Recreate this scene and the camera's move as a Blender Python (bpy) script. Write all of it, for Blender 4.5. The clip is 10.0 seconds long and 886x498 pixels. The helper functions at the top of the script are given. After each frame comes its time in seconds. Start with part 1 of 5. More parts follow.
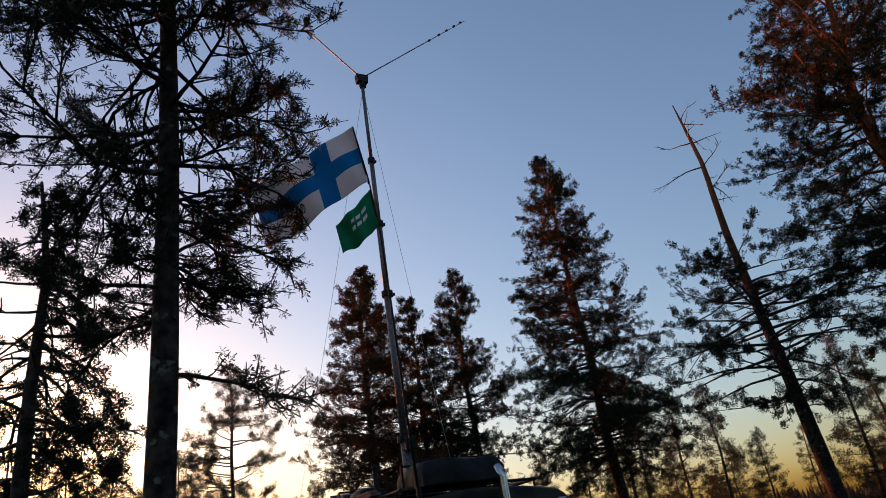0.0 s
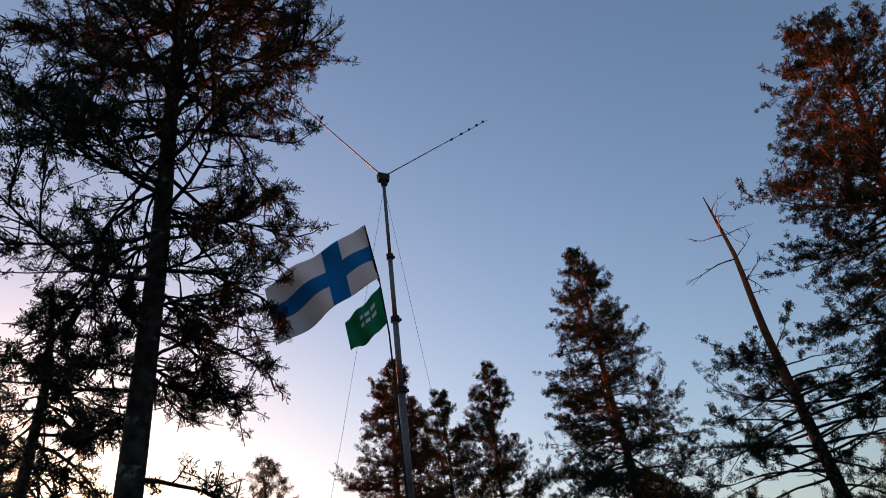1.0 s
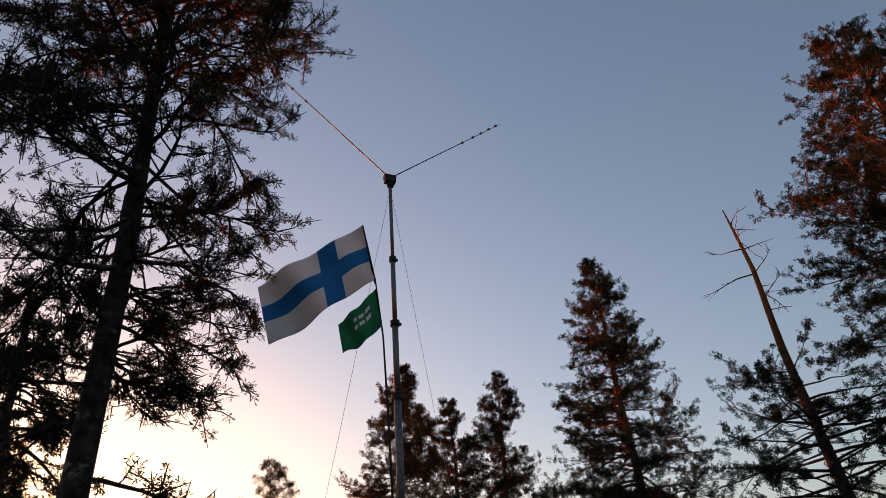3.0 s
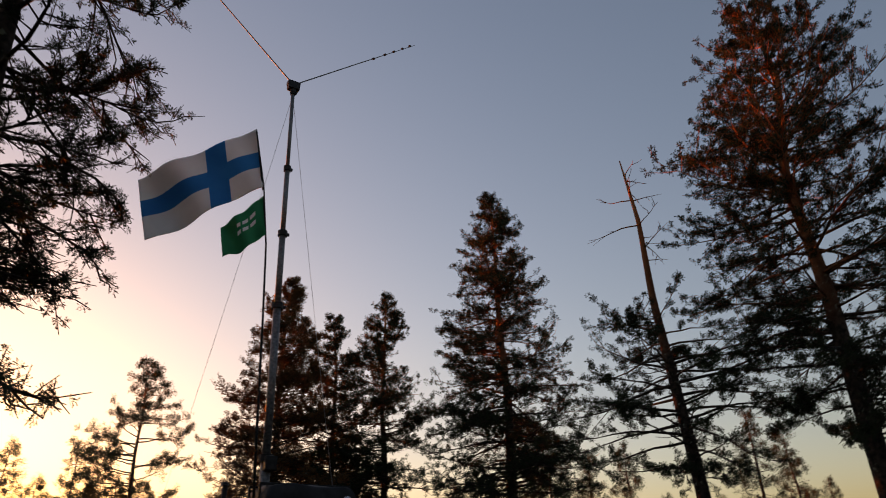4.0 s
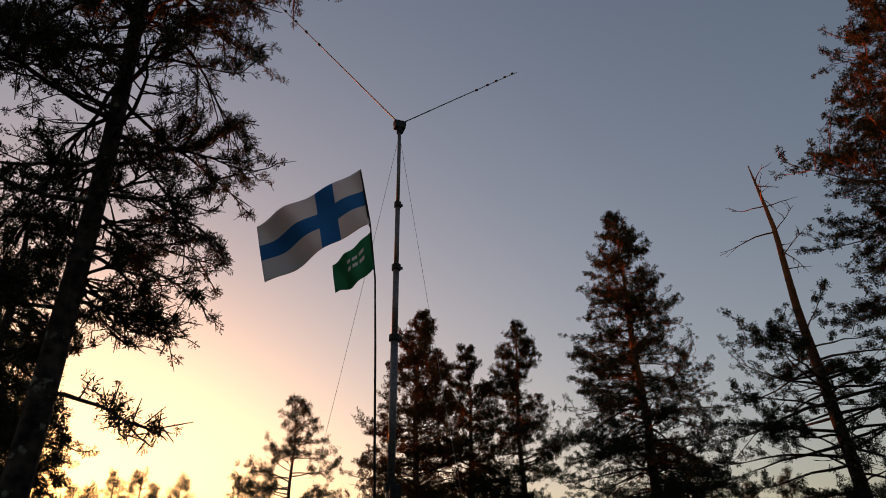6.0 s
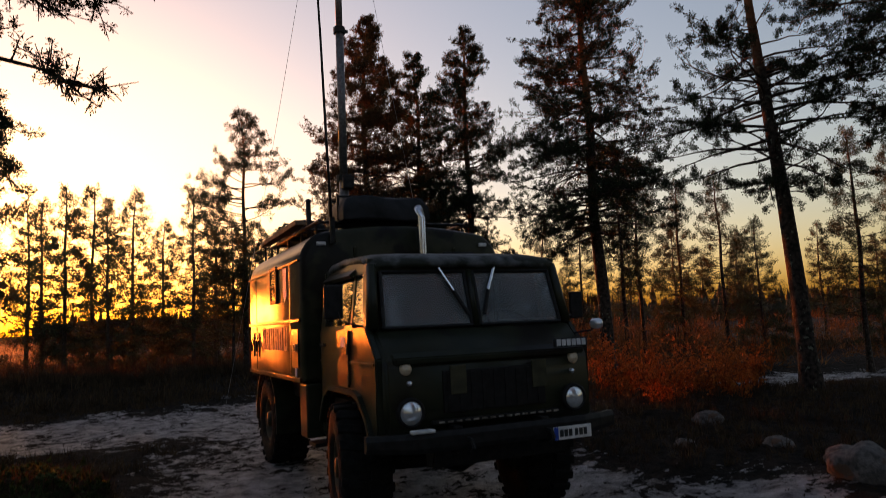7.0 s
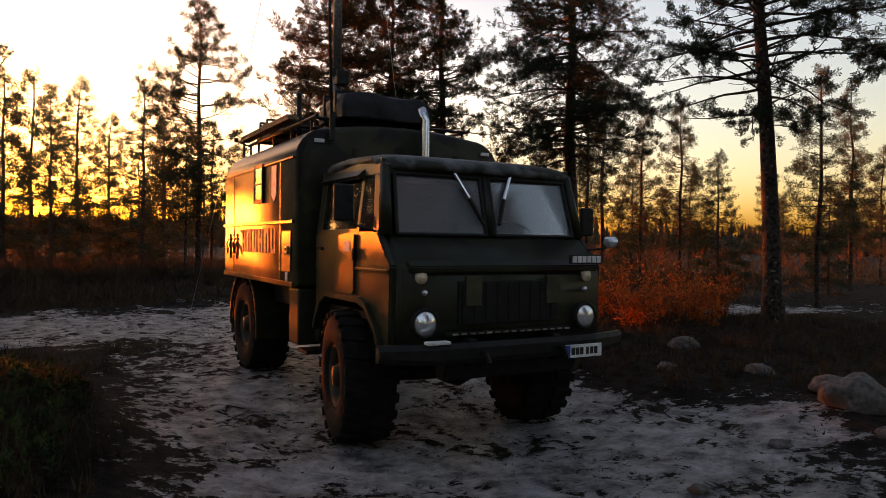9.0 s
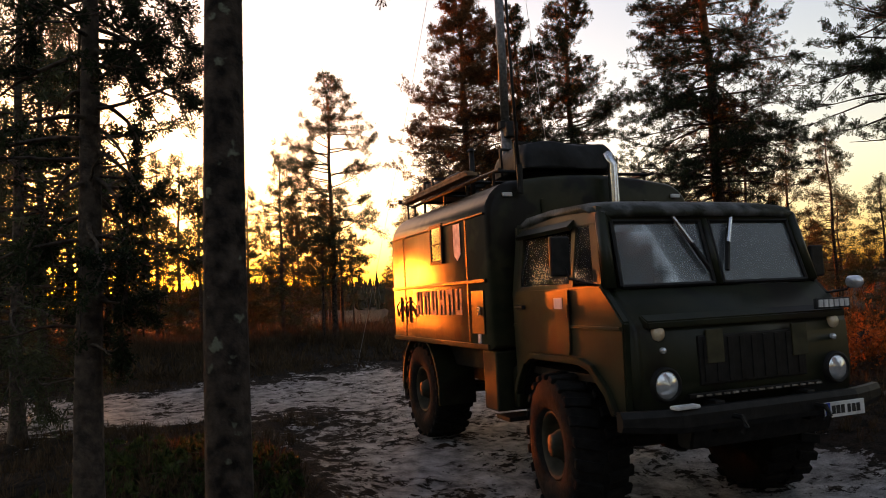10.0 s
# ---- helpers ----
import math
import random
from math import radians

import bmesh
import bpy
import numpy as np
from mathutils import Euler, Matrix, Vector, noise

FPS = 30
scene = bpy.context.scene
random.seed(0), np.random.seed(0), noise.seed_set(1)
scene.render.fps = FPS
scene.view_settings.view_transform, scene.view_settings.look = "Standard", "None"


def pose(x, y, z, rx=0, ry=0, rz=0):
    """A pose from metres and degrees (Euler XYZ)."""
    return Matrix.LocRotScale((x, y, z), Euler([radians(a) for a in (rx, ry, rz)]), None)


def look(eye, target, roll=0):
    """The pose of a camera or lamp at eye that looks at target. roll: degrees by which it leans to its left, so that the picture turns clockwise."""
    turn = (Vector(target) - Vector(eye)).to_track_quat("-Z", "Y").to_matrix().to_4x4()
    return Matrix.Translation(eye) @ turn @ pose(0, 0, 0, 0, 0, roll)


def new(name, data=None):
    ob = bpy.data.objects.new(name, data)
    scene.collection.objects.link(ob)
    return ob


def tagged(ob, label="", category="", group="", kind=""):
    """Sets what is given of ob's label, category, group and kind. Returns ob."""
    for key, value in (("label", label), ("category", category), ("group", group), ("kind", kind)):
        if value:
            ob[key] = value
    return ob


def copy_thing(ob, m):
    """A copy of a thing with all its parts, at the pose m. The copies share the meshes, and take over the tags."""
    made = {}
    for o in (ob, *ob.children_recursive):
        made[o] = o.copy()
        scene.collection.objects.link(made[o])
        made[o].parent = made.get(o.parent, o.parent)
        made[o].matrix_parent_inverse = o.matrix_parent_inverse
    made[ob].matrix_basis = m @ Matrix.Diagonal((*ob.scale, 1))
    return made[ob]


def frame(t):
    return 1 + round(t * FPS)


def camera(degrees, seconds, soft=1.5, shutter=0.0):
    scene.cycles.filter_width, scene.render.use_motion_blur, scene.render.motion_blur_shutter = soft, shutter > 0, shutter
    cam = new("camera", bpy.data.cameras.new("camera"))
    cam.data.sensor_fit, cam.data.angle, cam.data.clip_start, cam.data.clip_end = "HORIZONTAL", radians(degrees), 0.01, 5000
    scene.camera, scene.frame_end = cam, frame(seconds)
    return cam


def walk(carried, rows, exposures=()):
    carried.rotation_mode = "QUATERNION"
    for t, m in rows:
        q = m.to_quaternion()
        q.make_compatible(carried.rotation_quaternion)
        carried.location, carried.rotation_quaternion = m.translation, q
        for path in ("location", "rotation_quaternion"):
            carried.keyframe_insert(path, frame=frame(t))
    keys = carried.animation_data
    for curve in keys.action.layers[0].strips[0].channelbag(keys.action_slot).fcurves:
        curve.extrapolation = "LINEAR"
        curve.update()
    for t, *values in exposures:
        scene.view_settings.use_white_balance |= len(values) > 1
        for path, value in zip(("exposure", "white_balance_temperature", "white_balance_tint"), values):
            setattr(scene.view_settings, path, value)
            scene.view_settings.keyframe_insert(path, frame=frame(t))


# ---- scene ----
cam = camera(64.0, 10.0, soft=0.5, shutter=0.2)
EXPOSURES = [(0, 1.7, 5500, 18), (2.2, 1.8, 6000, 20), (4.5, 1.6, 7200, 27), (5.2, 1.55, 7300, 27), (6.3, 1.2, 7000, 24), (6.6, 1.25, 6900, 24), (7.4, 2.25, 7000, 28), (8.3, 2.35, 7200, 27), (10, 2.6, 7900, 27)]
PATH = [
    (0, (-4.278, -4.951, 2.112), (-3.342, -3.381, 2.924), -9.0),
    (0.5, (-4.056, -5.186, 1.971), (-3.196, -3.622, 2.873), -7.7),
    (1, (-3.864, -5.243, 2.121), (-3.078, -3.731, 3.168), -7.5),
    (1.5, (-3.753, -5.066, 2.226), (-2.984, -3.579, 3.32), -5.1),
    (2, (-3.661, -5.104, 2.182), (-2.934, -3.562, 3.229), -3.4),
    (2.2, (-3.575, -4.869, 2.166), (-2.832, -3.349, 3.232), -2.6),
    (3.3, (-3.471, -5.288, 2.178), (-2.736, -3.764, 3.244), -6.1),
    (3.5, (-3.44, -5.359, 2.13), (-2.673, -3.827, 3.162), -7.1),
    (4, (-3.335, -5.243, 2.115), (-2.339, -3.744, 2.988), -2.1),
    (4.2, (-3.298, -5.161, 2.093), (-2.314, -3.685, 3.016), 0.4),
    (4.5, (-3.192, -5.21, 2.107), (-2.245, -3.748, 3.09), -2.1),
    (5, (-3.082, -5.199, 2.056), (-2.29, -3.668, 3.072), -2.4),
    (5.2, (-3.079, -5.226, 2.074), (-2.342, -3.664, 3.082), -3.0),
    (6.3, (-2.971, -5.465, 2.023), (-2.353, -3.769, 2.883), -0.0),
    (6.5, (-2.998, -5.372, 1.988), (-2.306, -3.605, 2.62), -1.3),
    (6.7, (-2.973, -5.294, 1.873), (-2.204, -3.495, 2.289), -1.3),
    (7, (-2.995, -5.318, 1.704), (-2.154, -3.516, 1.919), -2.6),
    (7.5, (-3.002, -5.276, 1.653), (-2.191, -3.447, 1.672), -1.4),
    (8, (-3.006, -5.208, 1.654), (-2.254, -3.355, 1.647), -0.6),
    (8.2, (-2.98, -4.998, 1.633), (-2.256, -3.135, 1.62), 0.6),
    (8.5, (-3.055, -4.905, 1.652), (-2.241, -3.078, 1.622), 0.6),
    (9, (-3.373, -4.688, 1.63), (-2.39, -2.946, 1.614), 0.7),
    (9.5, (-3.608, -4.302, 1.622), (-2.896, -2.434, 1.685), -0.4),
    (10, (-3.973, -3.957, 1.679), (-3.26, -2.093, 1.818), -2.7),
]
walk(cam, [(t, look(eye, target, roll)) for t, eye, target, roll in PATH], EXPOSURES)

# ---------------- light ----------------
SUN_AZ, SUN_EL = -9.0, 2.0          # degrees from +y (negative: towards -x), above the horizon
world = bpy.data.worlds.new("evening_sky")
scene.world = world
world.use_nodes = True
wn = world.node_tree.nodes
sky = wn.new("ShaderNodeTexSky")
sky.sky_type, sky.sun_disc = "NISHITA", False
sky.sun_elevation, sky.sun_rotation = radians(SUN_EL), radians(SUN_AZ)
sky.air_density, sky.dust_density, sky.ozone_density = 1.0, 2.2, 1.4
wn["Background"].inputs["Strength"].default_value = 0.15
world.node_tree.links.new(sky.outputs[0], wn["Background"].inputs["Color"])
sun = new("sun", bpy.data.lights.new("sun", "SUN"))
sun.data.energy, sun.data.angle, sun.data.color = 3.4, radians(0.6), (1.0, 0.175, 0.016)
SUN_DIR = Vector((math.sin(radians(SUN_AZ)) * math.cos(radians(SUN_EL)), math.cos(radians(SUN_AZ)) * math.cos(radians(SUN_EL)), math.sin(radians(SUN_EL))))
sun.matrix_world = look(SUN_DIR * 100, (0, 0, 0))


# ---------------- materials ----------------
def material(name, low, high, rough=0.8, scale=8.0, metal=0.0, bump=0.2, bump_scale=None, third=None, third_scale=1.5, third_at=0.55, random_tint=0.0, spec=0.2):
    """Two tones over fine noise, a third tone in larger patches, relief from noise."""
    m = bpy.data.materials.new(name)
    m.use_nodes = True
    n, l = m.node_tree.nodes, m.node_tree.links
    b = n["Principled BSDF"]
    b.inputs["Roughness"].default_value, b.inputs["Metallic"].default_value = rough, metal
    b.inputs["Specular IOR Level"].default_value = spec
    co = n.new("ShaderNodeTexCoord")
    fine = n.new("ShaderNodeTexNoise")
    fine.inputs["Scale"].default_value, fine.inputs["Detail"].default_value = scale, 5
    l.new(co.outputs["Object"], fine.inputs["Vector"])
    ramp = n.new("ShaderNodeValToRGB")
    ramp.color_ramp.elements[0].position, ramp.color_ramp.elements[1].position = 0.35, 0.68
    ramp.color_ramp.elements[0].color, ramp.color_ramp.elements[1].color = (*low, 1), (*high, 1)
    l.new(fine.outputs["Fac"], ramp.inputs["Fac"])
    colour = ramp.outputs["Color"]
    if third:
        big = n.new("ShaderNodeTexNoise")
        big.inputs["Scale"].default_value, big.inputs["Detail"].default_value = third_scale, 3
        l.new(co.outputs["Object"], big.inputs["Vector"])
        step = n.new("ShaderNodeMapRange")
        step.inputs["From Min"].default_value, step.inputs["From Max"].default_value = third_at, third_at + 0.06
        l.new(big.outputs["Fac"], step.inputs["Value"])
        mix = n.new("ShaderNodeMixRGB")
        mix.inputs["Color2"].default_value = (*third, 1)
        l.new(step.outputs["Result"], mix.inputs["Fac"])
        l.new(colour, mix.inputs["Color1"])
        colour = mix.outputs["Color"]
    if random_tint:
        geo = n.new("ShaderNodeNewGeometry")
        hsv = n.new("ShaderNodeHueSaturation")
        rng = n.new("ShaderNodeMapRange")
        rng.inputs["To Min"].default_value, rng.inputs["To Max"].default_value = 1 - random_tint, 1 + random_tint
        l.new(geo.outputs["Random Per Island"], rng.inputs["Value"])
        l.new(rng.outputs["Result"], hsv.inputs["Value"])
        l.new(colour, hsv.inputs["Color"])
        colour = hsv.outputs["Color"]
    l.new(colour, b.inputs["Base Color"])
    if bump:
        bn = n.new("ShaderNodeBump")
        bn.inputs["Strength"].default_value, bn.inputs["Distance"].default_value = bump, 0.02
        relief = n.new("ShaderNodeTexNoise")
        relief.inputs["Scale"].default_value, relief.inputs["Detail"].default_value = bump_scale or scale * 3, 4
        l.new(co.outputs["Object"], relief.inputs["Vector"])
        l.new(relief.outputs["Fac"], bn.inputs["Height"])
        l.new(bn.outputs["Normal"], b.inputs["Normal"])
    return m


def foliage(name, low, high, tint=0.3):
    m = material(name, low, high, rough=0.75, scale=3.0, bump=0, random_tint=tint, spec=0.15)
    n, l = m.node_tree.nodes, m.node_tree.links
    b = n["Principled BSDF"]
    tr = n.new("ShaderNodeBsdfTranslucent")
    mix = n.new("ShaderNodeMixShader")
    mix.inputs["Fac"].default_value = 0.22
    l.new(b.inputs["Base Color"].links[0].from_socket, tr.inputs["Color"])
    l.new(b.outputs[0], mix.inputs[1])
    l.new(tr.outputs[0], mix.inputs[2])
    l.new(mix.outputs[0], n["Material Output"].inputs["Surface"])
    return m


def bark_material(name, low, high, flake, from_z, to_z):
    """Grey-brown furrowed bark that turns into orange flaking bark higher up the stem, as on Scots pine."""
    m = material(name, low, high, rough=0.9, scale=14, bump=0.9, bump_scale=22, third=(0.13, 0.14, 0.105), third_scale=11, third_at=0.63)
    n, l = m.node_tree.nodes, m.node_tree.links
    b = n["Principled BSDF"]
    co = n.new("ShaderNodeTexCoord")
    sep = n.new("ShaderNodeSeparateXYZ")
    l.new(co.outputs["Object"], sep.inputs[0])
    wob = n.new("ShaderNodeTexNoise")
    wob.inputs["Scale"].default_value = 2.0
    l.new(co.outputs["Object"], wob.inputs["Vector"])
    add = n.new("ShaderNodeMath")
    add.operation = "MULTIPLY_ADD"
    add.inputs[1].default_value = 2.5
    l.new(wob.outputs["Fac"], add.inputs[0])
    l.new(sep.outputs["Z"], add.inputs[2])
    rng = n.new("ShaderNodeMapRange")
    rng.inputs["From Min"].default_value, rng.inputs["From Max"].default_value = from_z + 1.2, to_z + 1.2
    l.new(add.outputs[0], rng.inputs["Value"])
    mix = n.new("ShaderNodeMixRGB")
    mix.inputs["Color2"].default_value = (*flake, 1)
    l.new(b.inputs["Base Color"].links[0].from_socket, mix.inputs["Color1"])
    l.new(rng.outputs["Result"], mix.inputs["Fac"])
    l.new(mix.outputs[0], b.inputs["Base Color"])
    return m


def glass_material(name, tint, frost, frost_colour=(0.38, 0.45, 0.49)):
    m = bpy.data.materials.new(name)
    m.use_nodes = True
    n, l = m.node_tree.nodes, m.node_tree.links
    n.remove(n["Principled BSDF"])
    clear, gloss, dirt = n.new("ShaderNodeBsdfTransparent"), n.new("ShaderNodeBsdfGlossy"), n.new("ShaderNodeBsdfDiffuse")
    clear.inputs[0].default_value = (*tint, 1)
    gloss.inputs["Roughness"].default_value = 0.03
    dirt.inputs[0].default_value = (*frost_colour, 1)
    fres = n.new("ShaderNodeFresnel")
    fres.inputs["IOR"].default_value = 1.5
    a, b = n.new("ShaderNodeMixShader"), n.new("ShaderNodeMixShader")
    noise_tex = n.new("ShaderNodeTexNoise")
    noise_tex.inputs["Scale"].default_value, noise_tex.inputs["Detail"].default_value = 3.0, 6
    co = n.new("ShaderNodeTexCoord")
    l.new(co.outputs["Object"], noise_tex.inputs["Vector"])
    rng = n.new("ShaderNodeMapRange")
    rng.inputs["To Min"].default_value, rng.inputs["To Max"].default_value = frost * 0.6, frost * 1.4
    l.new(noise_tex.outputs["Fac"], rng.inputs["Value"])
    l.new(rng.outputs["Result"], a.inputs["Fac"])
    l.new(clear.outputs[0], a.inputs[1])
    l.new(dirt.outputs[0], a.inputs[2])
    l.new(fres.outputs[0], b.inputs["Fac"])
    l.new(a.outputs[0], b.inputs[1])
    l.new(gloss.outputs[0], b.inputs[2])
    l.new(b.outputs[0], n["Material Output"].inputs["Surface"])
    return m


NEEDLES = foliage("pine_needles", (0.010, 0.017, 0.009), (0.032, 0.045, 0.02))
# brown needles with the orange of the low sun mixed into the colour
NEEDLES_BROWN_LIT = foliage("brown_lit_needles", (0.045, 0.028, 0.012), (0.14, 0.07, 0.025))
# paler than the near needles: distance haze is put into the colour
NEEDLES_HAZY = foliage("hazy_far_needles", (0.03, 0.04, 0.02), (0.07, 0.08, 0.04))
SHRUB_RUST = foliage("rusty_twigs", (0.26, 0.07, 0.016), (0.52, 0.17, 0.035), 0.4)
SHRUB_GREEN = foliage("heather_green", (0.02, 0.035, 0.01), (0.06, 0.08, 0.025), 0.4)
SHRUB_DARK = foliage("heather_dark", (0.03, 0.022, 0.014), (0.08, 0.055, 0.03), 0.4)
BARK = bark_material("pine_bark", (0.008, 0.006, 0.005), (0.06, 0.045, 0.035), (0.26, 0.09, 0.032), 6.0, 9.5)
BARK_DARK = material("spruce_bark", (0.03, 0.024, 0.02), (0.09, 0.07, 0.055), rough=0.9, scale=16, bump=0.8)
STONE = material("granite", (0.05, 0.046, 0.043), (0.15, 0.135, 0.125), rough=0.85, scale=18, bump=0.5, third=(0.10, 0.06, 0.04), third_scale=4)


# ---------------- helpers for building ----------------
def mesh_object(name, bm, mat, parent=None, label="", smooth=False):
    me = bpy.data.meshes.new(name)
    bm.normal_update()
    bm.to_mesh(me)
    bm.free()
    for m in (mat if isinstance(mat, (list, tuple)) else [mat]):
        me.materials.append(m)
    if smooth:
        me.shade_smooth()
    ob = new(name, me)
    if parent:
        ob.parent = parent
    if label:
        ob["label"] = label
    return ob


def part(name, bm, mat, parent, label="", smooth=False):
    return mesh_object(name, bm, mat, parent, label, smooth)


def holder(name, place=(0, 0, 0), turn=(0, 0, 0)):
    ob = new(name)
    ob.matrix_world = pose(*place, *turn)
    return ob


def soup(name, verts, faces, mat, parent=None, smooth=False):
    """A mesh object from arrays: verts (n,3), faces (m,3) or (m,4)."""
    verts, faces = np.asarray(verts, np.float32), np.asarray(faces, np.int32)
    k = faces.shape[1]
    me = bpy.data.meshes.new(name)
    me.vertices.add(len(verts))
    me.vertices.foreach_set("co", verts.ravel())
    me.loops.add(faces.size)
    me.loops.foreach_set("vertex_index", faces.ravel())
    me.polygons.add(len(faces))
    me.polygons.foreach_set("loop_start", np.arange(0, faces.size, k, dtype=np.int32))
    me.polygons.foreach_set("loop_total", np.full(len(faces), k, np.int32))
    me.update(calc_edges=True)
    me.materials.append(mat)
    if smooth:
        me.shade_smooth()
    ob = new(name, me)
    if parent:
        ob.parent = parent
    return ob


def tubes(paths, sides):
    """Tapered tubes along polylines [(points (k,3), radii (k,))]: verts and quads."""
    verts, faces, base = [], [], 0
    ang = np.linspace(0, 2 * np.pi, sides, endpoint=False)
    ring = np.stack([np.cos(ang), np.sin(ang)], 1)
    for pts, rad in paths:
        pts, rad = np.asarray(pts, float), np.asarray(rad, float)
        d = np.gradient(pts, axis=0)
        d /= np.linalg.norm(d, axis=1, keepdims=True) + 1e-9
        ref = np.where(np.abs(d[:, 2:3]) > 0.9, [[1.0, 0, 0]], [[0, 0, 1.0]])
        u = np.cross(d, ref)
        u /= np.linalg.norm(u, axis=1, keepdims=True) + 1e-9
        v = np.cross(d, u)
        p = pts[:, None] + rad[:, None, None] * (ring[None, :, :1] * u[:, None] + ring[None, :, 1:] * v[:, None])
        verts.append(p.reshape(-1, 3))
        k = len(pts)
        i, j = np.meshgrid(np.arange(k - 1), np.arange(sides), indexing="ij")
        a, b = i * sides + j, i * sides + (j + 1) % sides
        faces.append((np.stack([a, b, b + sides, a + sides], -1).reshape(-1, 4)) + base)
        base += k * sides
    return np.concatenate(verts), np.concatenate(faces)


def tuft_templates(rng, count, needles, length, width, spread):
    """Little sprays of thin needle triangles round +z."""
    out = []
    for _ in range(count):
        v = []
        for _ in range(needles):
            a, s = rng.uniform(0, 2 * np.pi), rng.uniform(0.0, 1.0) ** 0.6 * spread
            d = np.array([np.cos(a) * np.sin(s), np.sin(a) * np.sin(s), np.cos(s)])
            side = np.cross(d, rng.normal(size=3))
            side *= width / (np.linalg.norm(side) + 1e-9)
            start = d * length * 0.08 + np.array([0, 0, rng.uniform(-0.8, 0.1) * length])
            end = start + d * length * rng.uniform(0.6, 1.05)
            v += [start, end - side * 0.6, end + side * 0.6]
        out.append(np.array(v))
    return out


def scatter_tufts(rng, templates, places, ways, sizes):
    """Copies of the templates at the places, their +z along the ways."""
    places, ways, sizes = np.asarray(places), np.asarray(ways), np.asarray(sizes)
    ways = ways / (np.linalg.norm(ways, axis=1, keepdims=True) + 1e-9)
    a = rng.normal(size=ways.shape)
    x = np.cross(ways, a)
    x /= np.linalg.norm(x, axis=1, keepdims=True) + 1e-9
    y = np.cross(ways, x)
    frames = np.stack([x, y, ways], -1) * sizes[:, None, None]
    pick = rng.integers(0, len(templates), len(places))
    verts = []
    for k, tm in enumerate(templates):
        sel = pick == k
        verts.append((np.einsum("nij,mj->nmi", frames[sel], tm) + places[sel][:, None]).reshape(-1, 3))
    verts = np.concatenate(verts)
    return verts, np.arange(len(verts)).reshape(-1, 3)


# ---------------- ground ----------------
def bump_at(x, y, x0, y0, rx, ry):
    return np.exp(-(((x - x0) / rx) ** 2 + ((y - y0) / ry) ** 2))


def fbm(x, y, scale, seed, octaves=4):
    """Cheap smooth noise from turned sines, about -1 to 1."""
    r = np.random.default_rng(seed)
    out, amp = np.zeros_like(x), 0.5
    for o in range(octaves):
        for _ in range(5):
            a, f, p = r.uniform(0, 2 * np.pi), scale * 2.0**o * r.uniform(0.7, 1.4), r.uniform(0, 2 * np.pi)
            out += amp * 0.45 * np.sin(f * (x * np.cos(a) + y * np.sin(a)) + p + 1.3 * np.sin(f * 0.7 * (y * np.cos(a) - x * np.sin(a)) + p * 2))
        amp *= 0.55
    return out


def open_ice(x, y):
    """How far a spot belongs to the open icy track: 1 on it, 0 in the heath."""
    track = np.maximum.reduce([
        bump_at(x, y, -0.2, 1.5, 3.3, 5.5), 1.2 * bump_at(x, y, 1.9, -0.3, 1.3, 1.1), bump_at(x, y, 11.5, 7.0, 4.5, 1.4), bump_at(x, y, -3.0, 9.5, 4.5, 2.6), bump_at(x, y, -8.0, 10.0, 6.0, 2.2),
        0.62 * bump_at(x, y, -1.0, -3.4, 5.0, 3.0), bump_at(x, y, 1.0, 25.0, 5.0, 2.0), bump_at(x, y, 0.5, 8.0, 2.6, 6.0), 0.6 * bump_at(x, y, 3.4, 0.6, 1.2, 1.2)])
    heath = np.maximum.reduce([bump_at(x, y, -3.9, 2.0, 1.1, 2.6), bump_at(x, y, -3.9, -1.2, 0.9, 1.0) , bump_at(x, y, 6.5, 4.5, 3.0, 3.0), bump_at(x, y, 4.0, 1.3, 1.5, 1.2), 0.6 * bump_at(x, y, -1.5, -1.9, 1.5, 1.1), bump_at(x, y, -5.0, 19.0, 9.0, 3.6)])
    return np.clip(track * 1.5 - heath * 0.9, 0, 1)


def ground_z(x, y):
    x, y = np.asarray(x, float), np.asarray(y, float)
    far = np.clip((np.hypot(x, y) - 8) / 30, 0, 1)
    z = 0.05 * fbm(x, y, 0.9, 3, 3) * (1 - 0.85 * bump_at(x, y, 0, 2.6, 1.8, 3.2)) + 0.25 * far * fbm(x, y, 0.22, 5, 3)
    ice = open_ice(x, y)
    z += (1 - ice) * (0.10 + 0.07 * fbm(x, y, 2.6, 7, 3))
    z += (0.020 * fbm(x, y, 9.0, 9, 2) + 0.010 * fbm(x, y, 24.0, 10, 1)) * (np.hypot(x, y) < 20)
    z += 0.30 * bump_at(x, y, -3.9, 2.4, 0.9, 1.8) + 0.10 * bump_at(x, y, 3.2, -0.6, 0.8, 0.6) + 0.15 * bump_at(x, y, 7.6, 4.2, 2.0, 2.0)
    z += 0.45 * bump_at(x, y, -6.0, 19.5, 8.0, 3.6)
    z -= 0.155 * bump_at(x, y, -0.4, 0.6, 2.2, 2.4) - 0.02 * bump_at(x, y, 0, 4.4, 2.0, 1.6)
    dist = np.hypot(x, y)
    z += 8.0 * np.clip((dist - 170) / 260, 0, 1) ** 1.6 * (0.8 + 0.4 * np.sin(np.arctan2(y, x) * 5 + 1))
    return z


def axis_steps(lo, hi, step, out, grow):
    mid = list(np.arange(lo, hi + step / 2, step))
    left, right, s, a, b = [], [], step, lo, hi
    while b < out:
        s *= grow
        a, b = a - s, b + s
        left.append(a)
        right.append(b)
    return np.array(left[::-1] + mid + right)


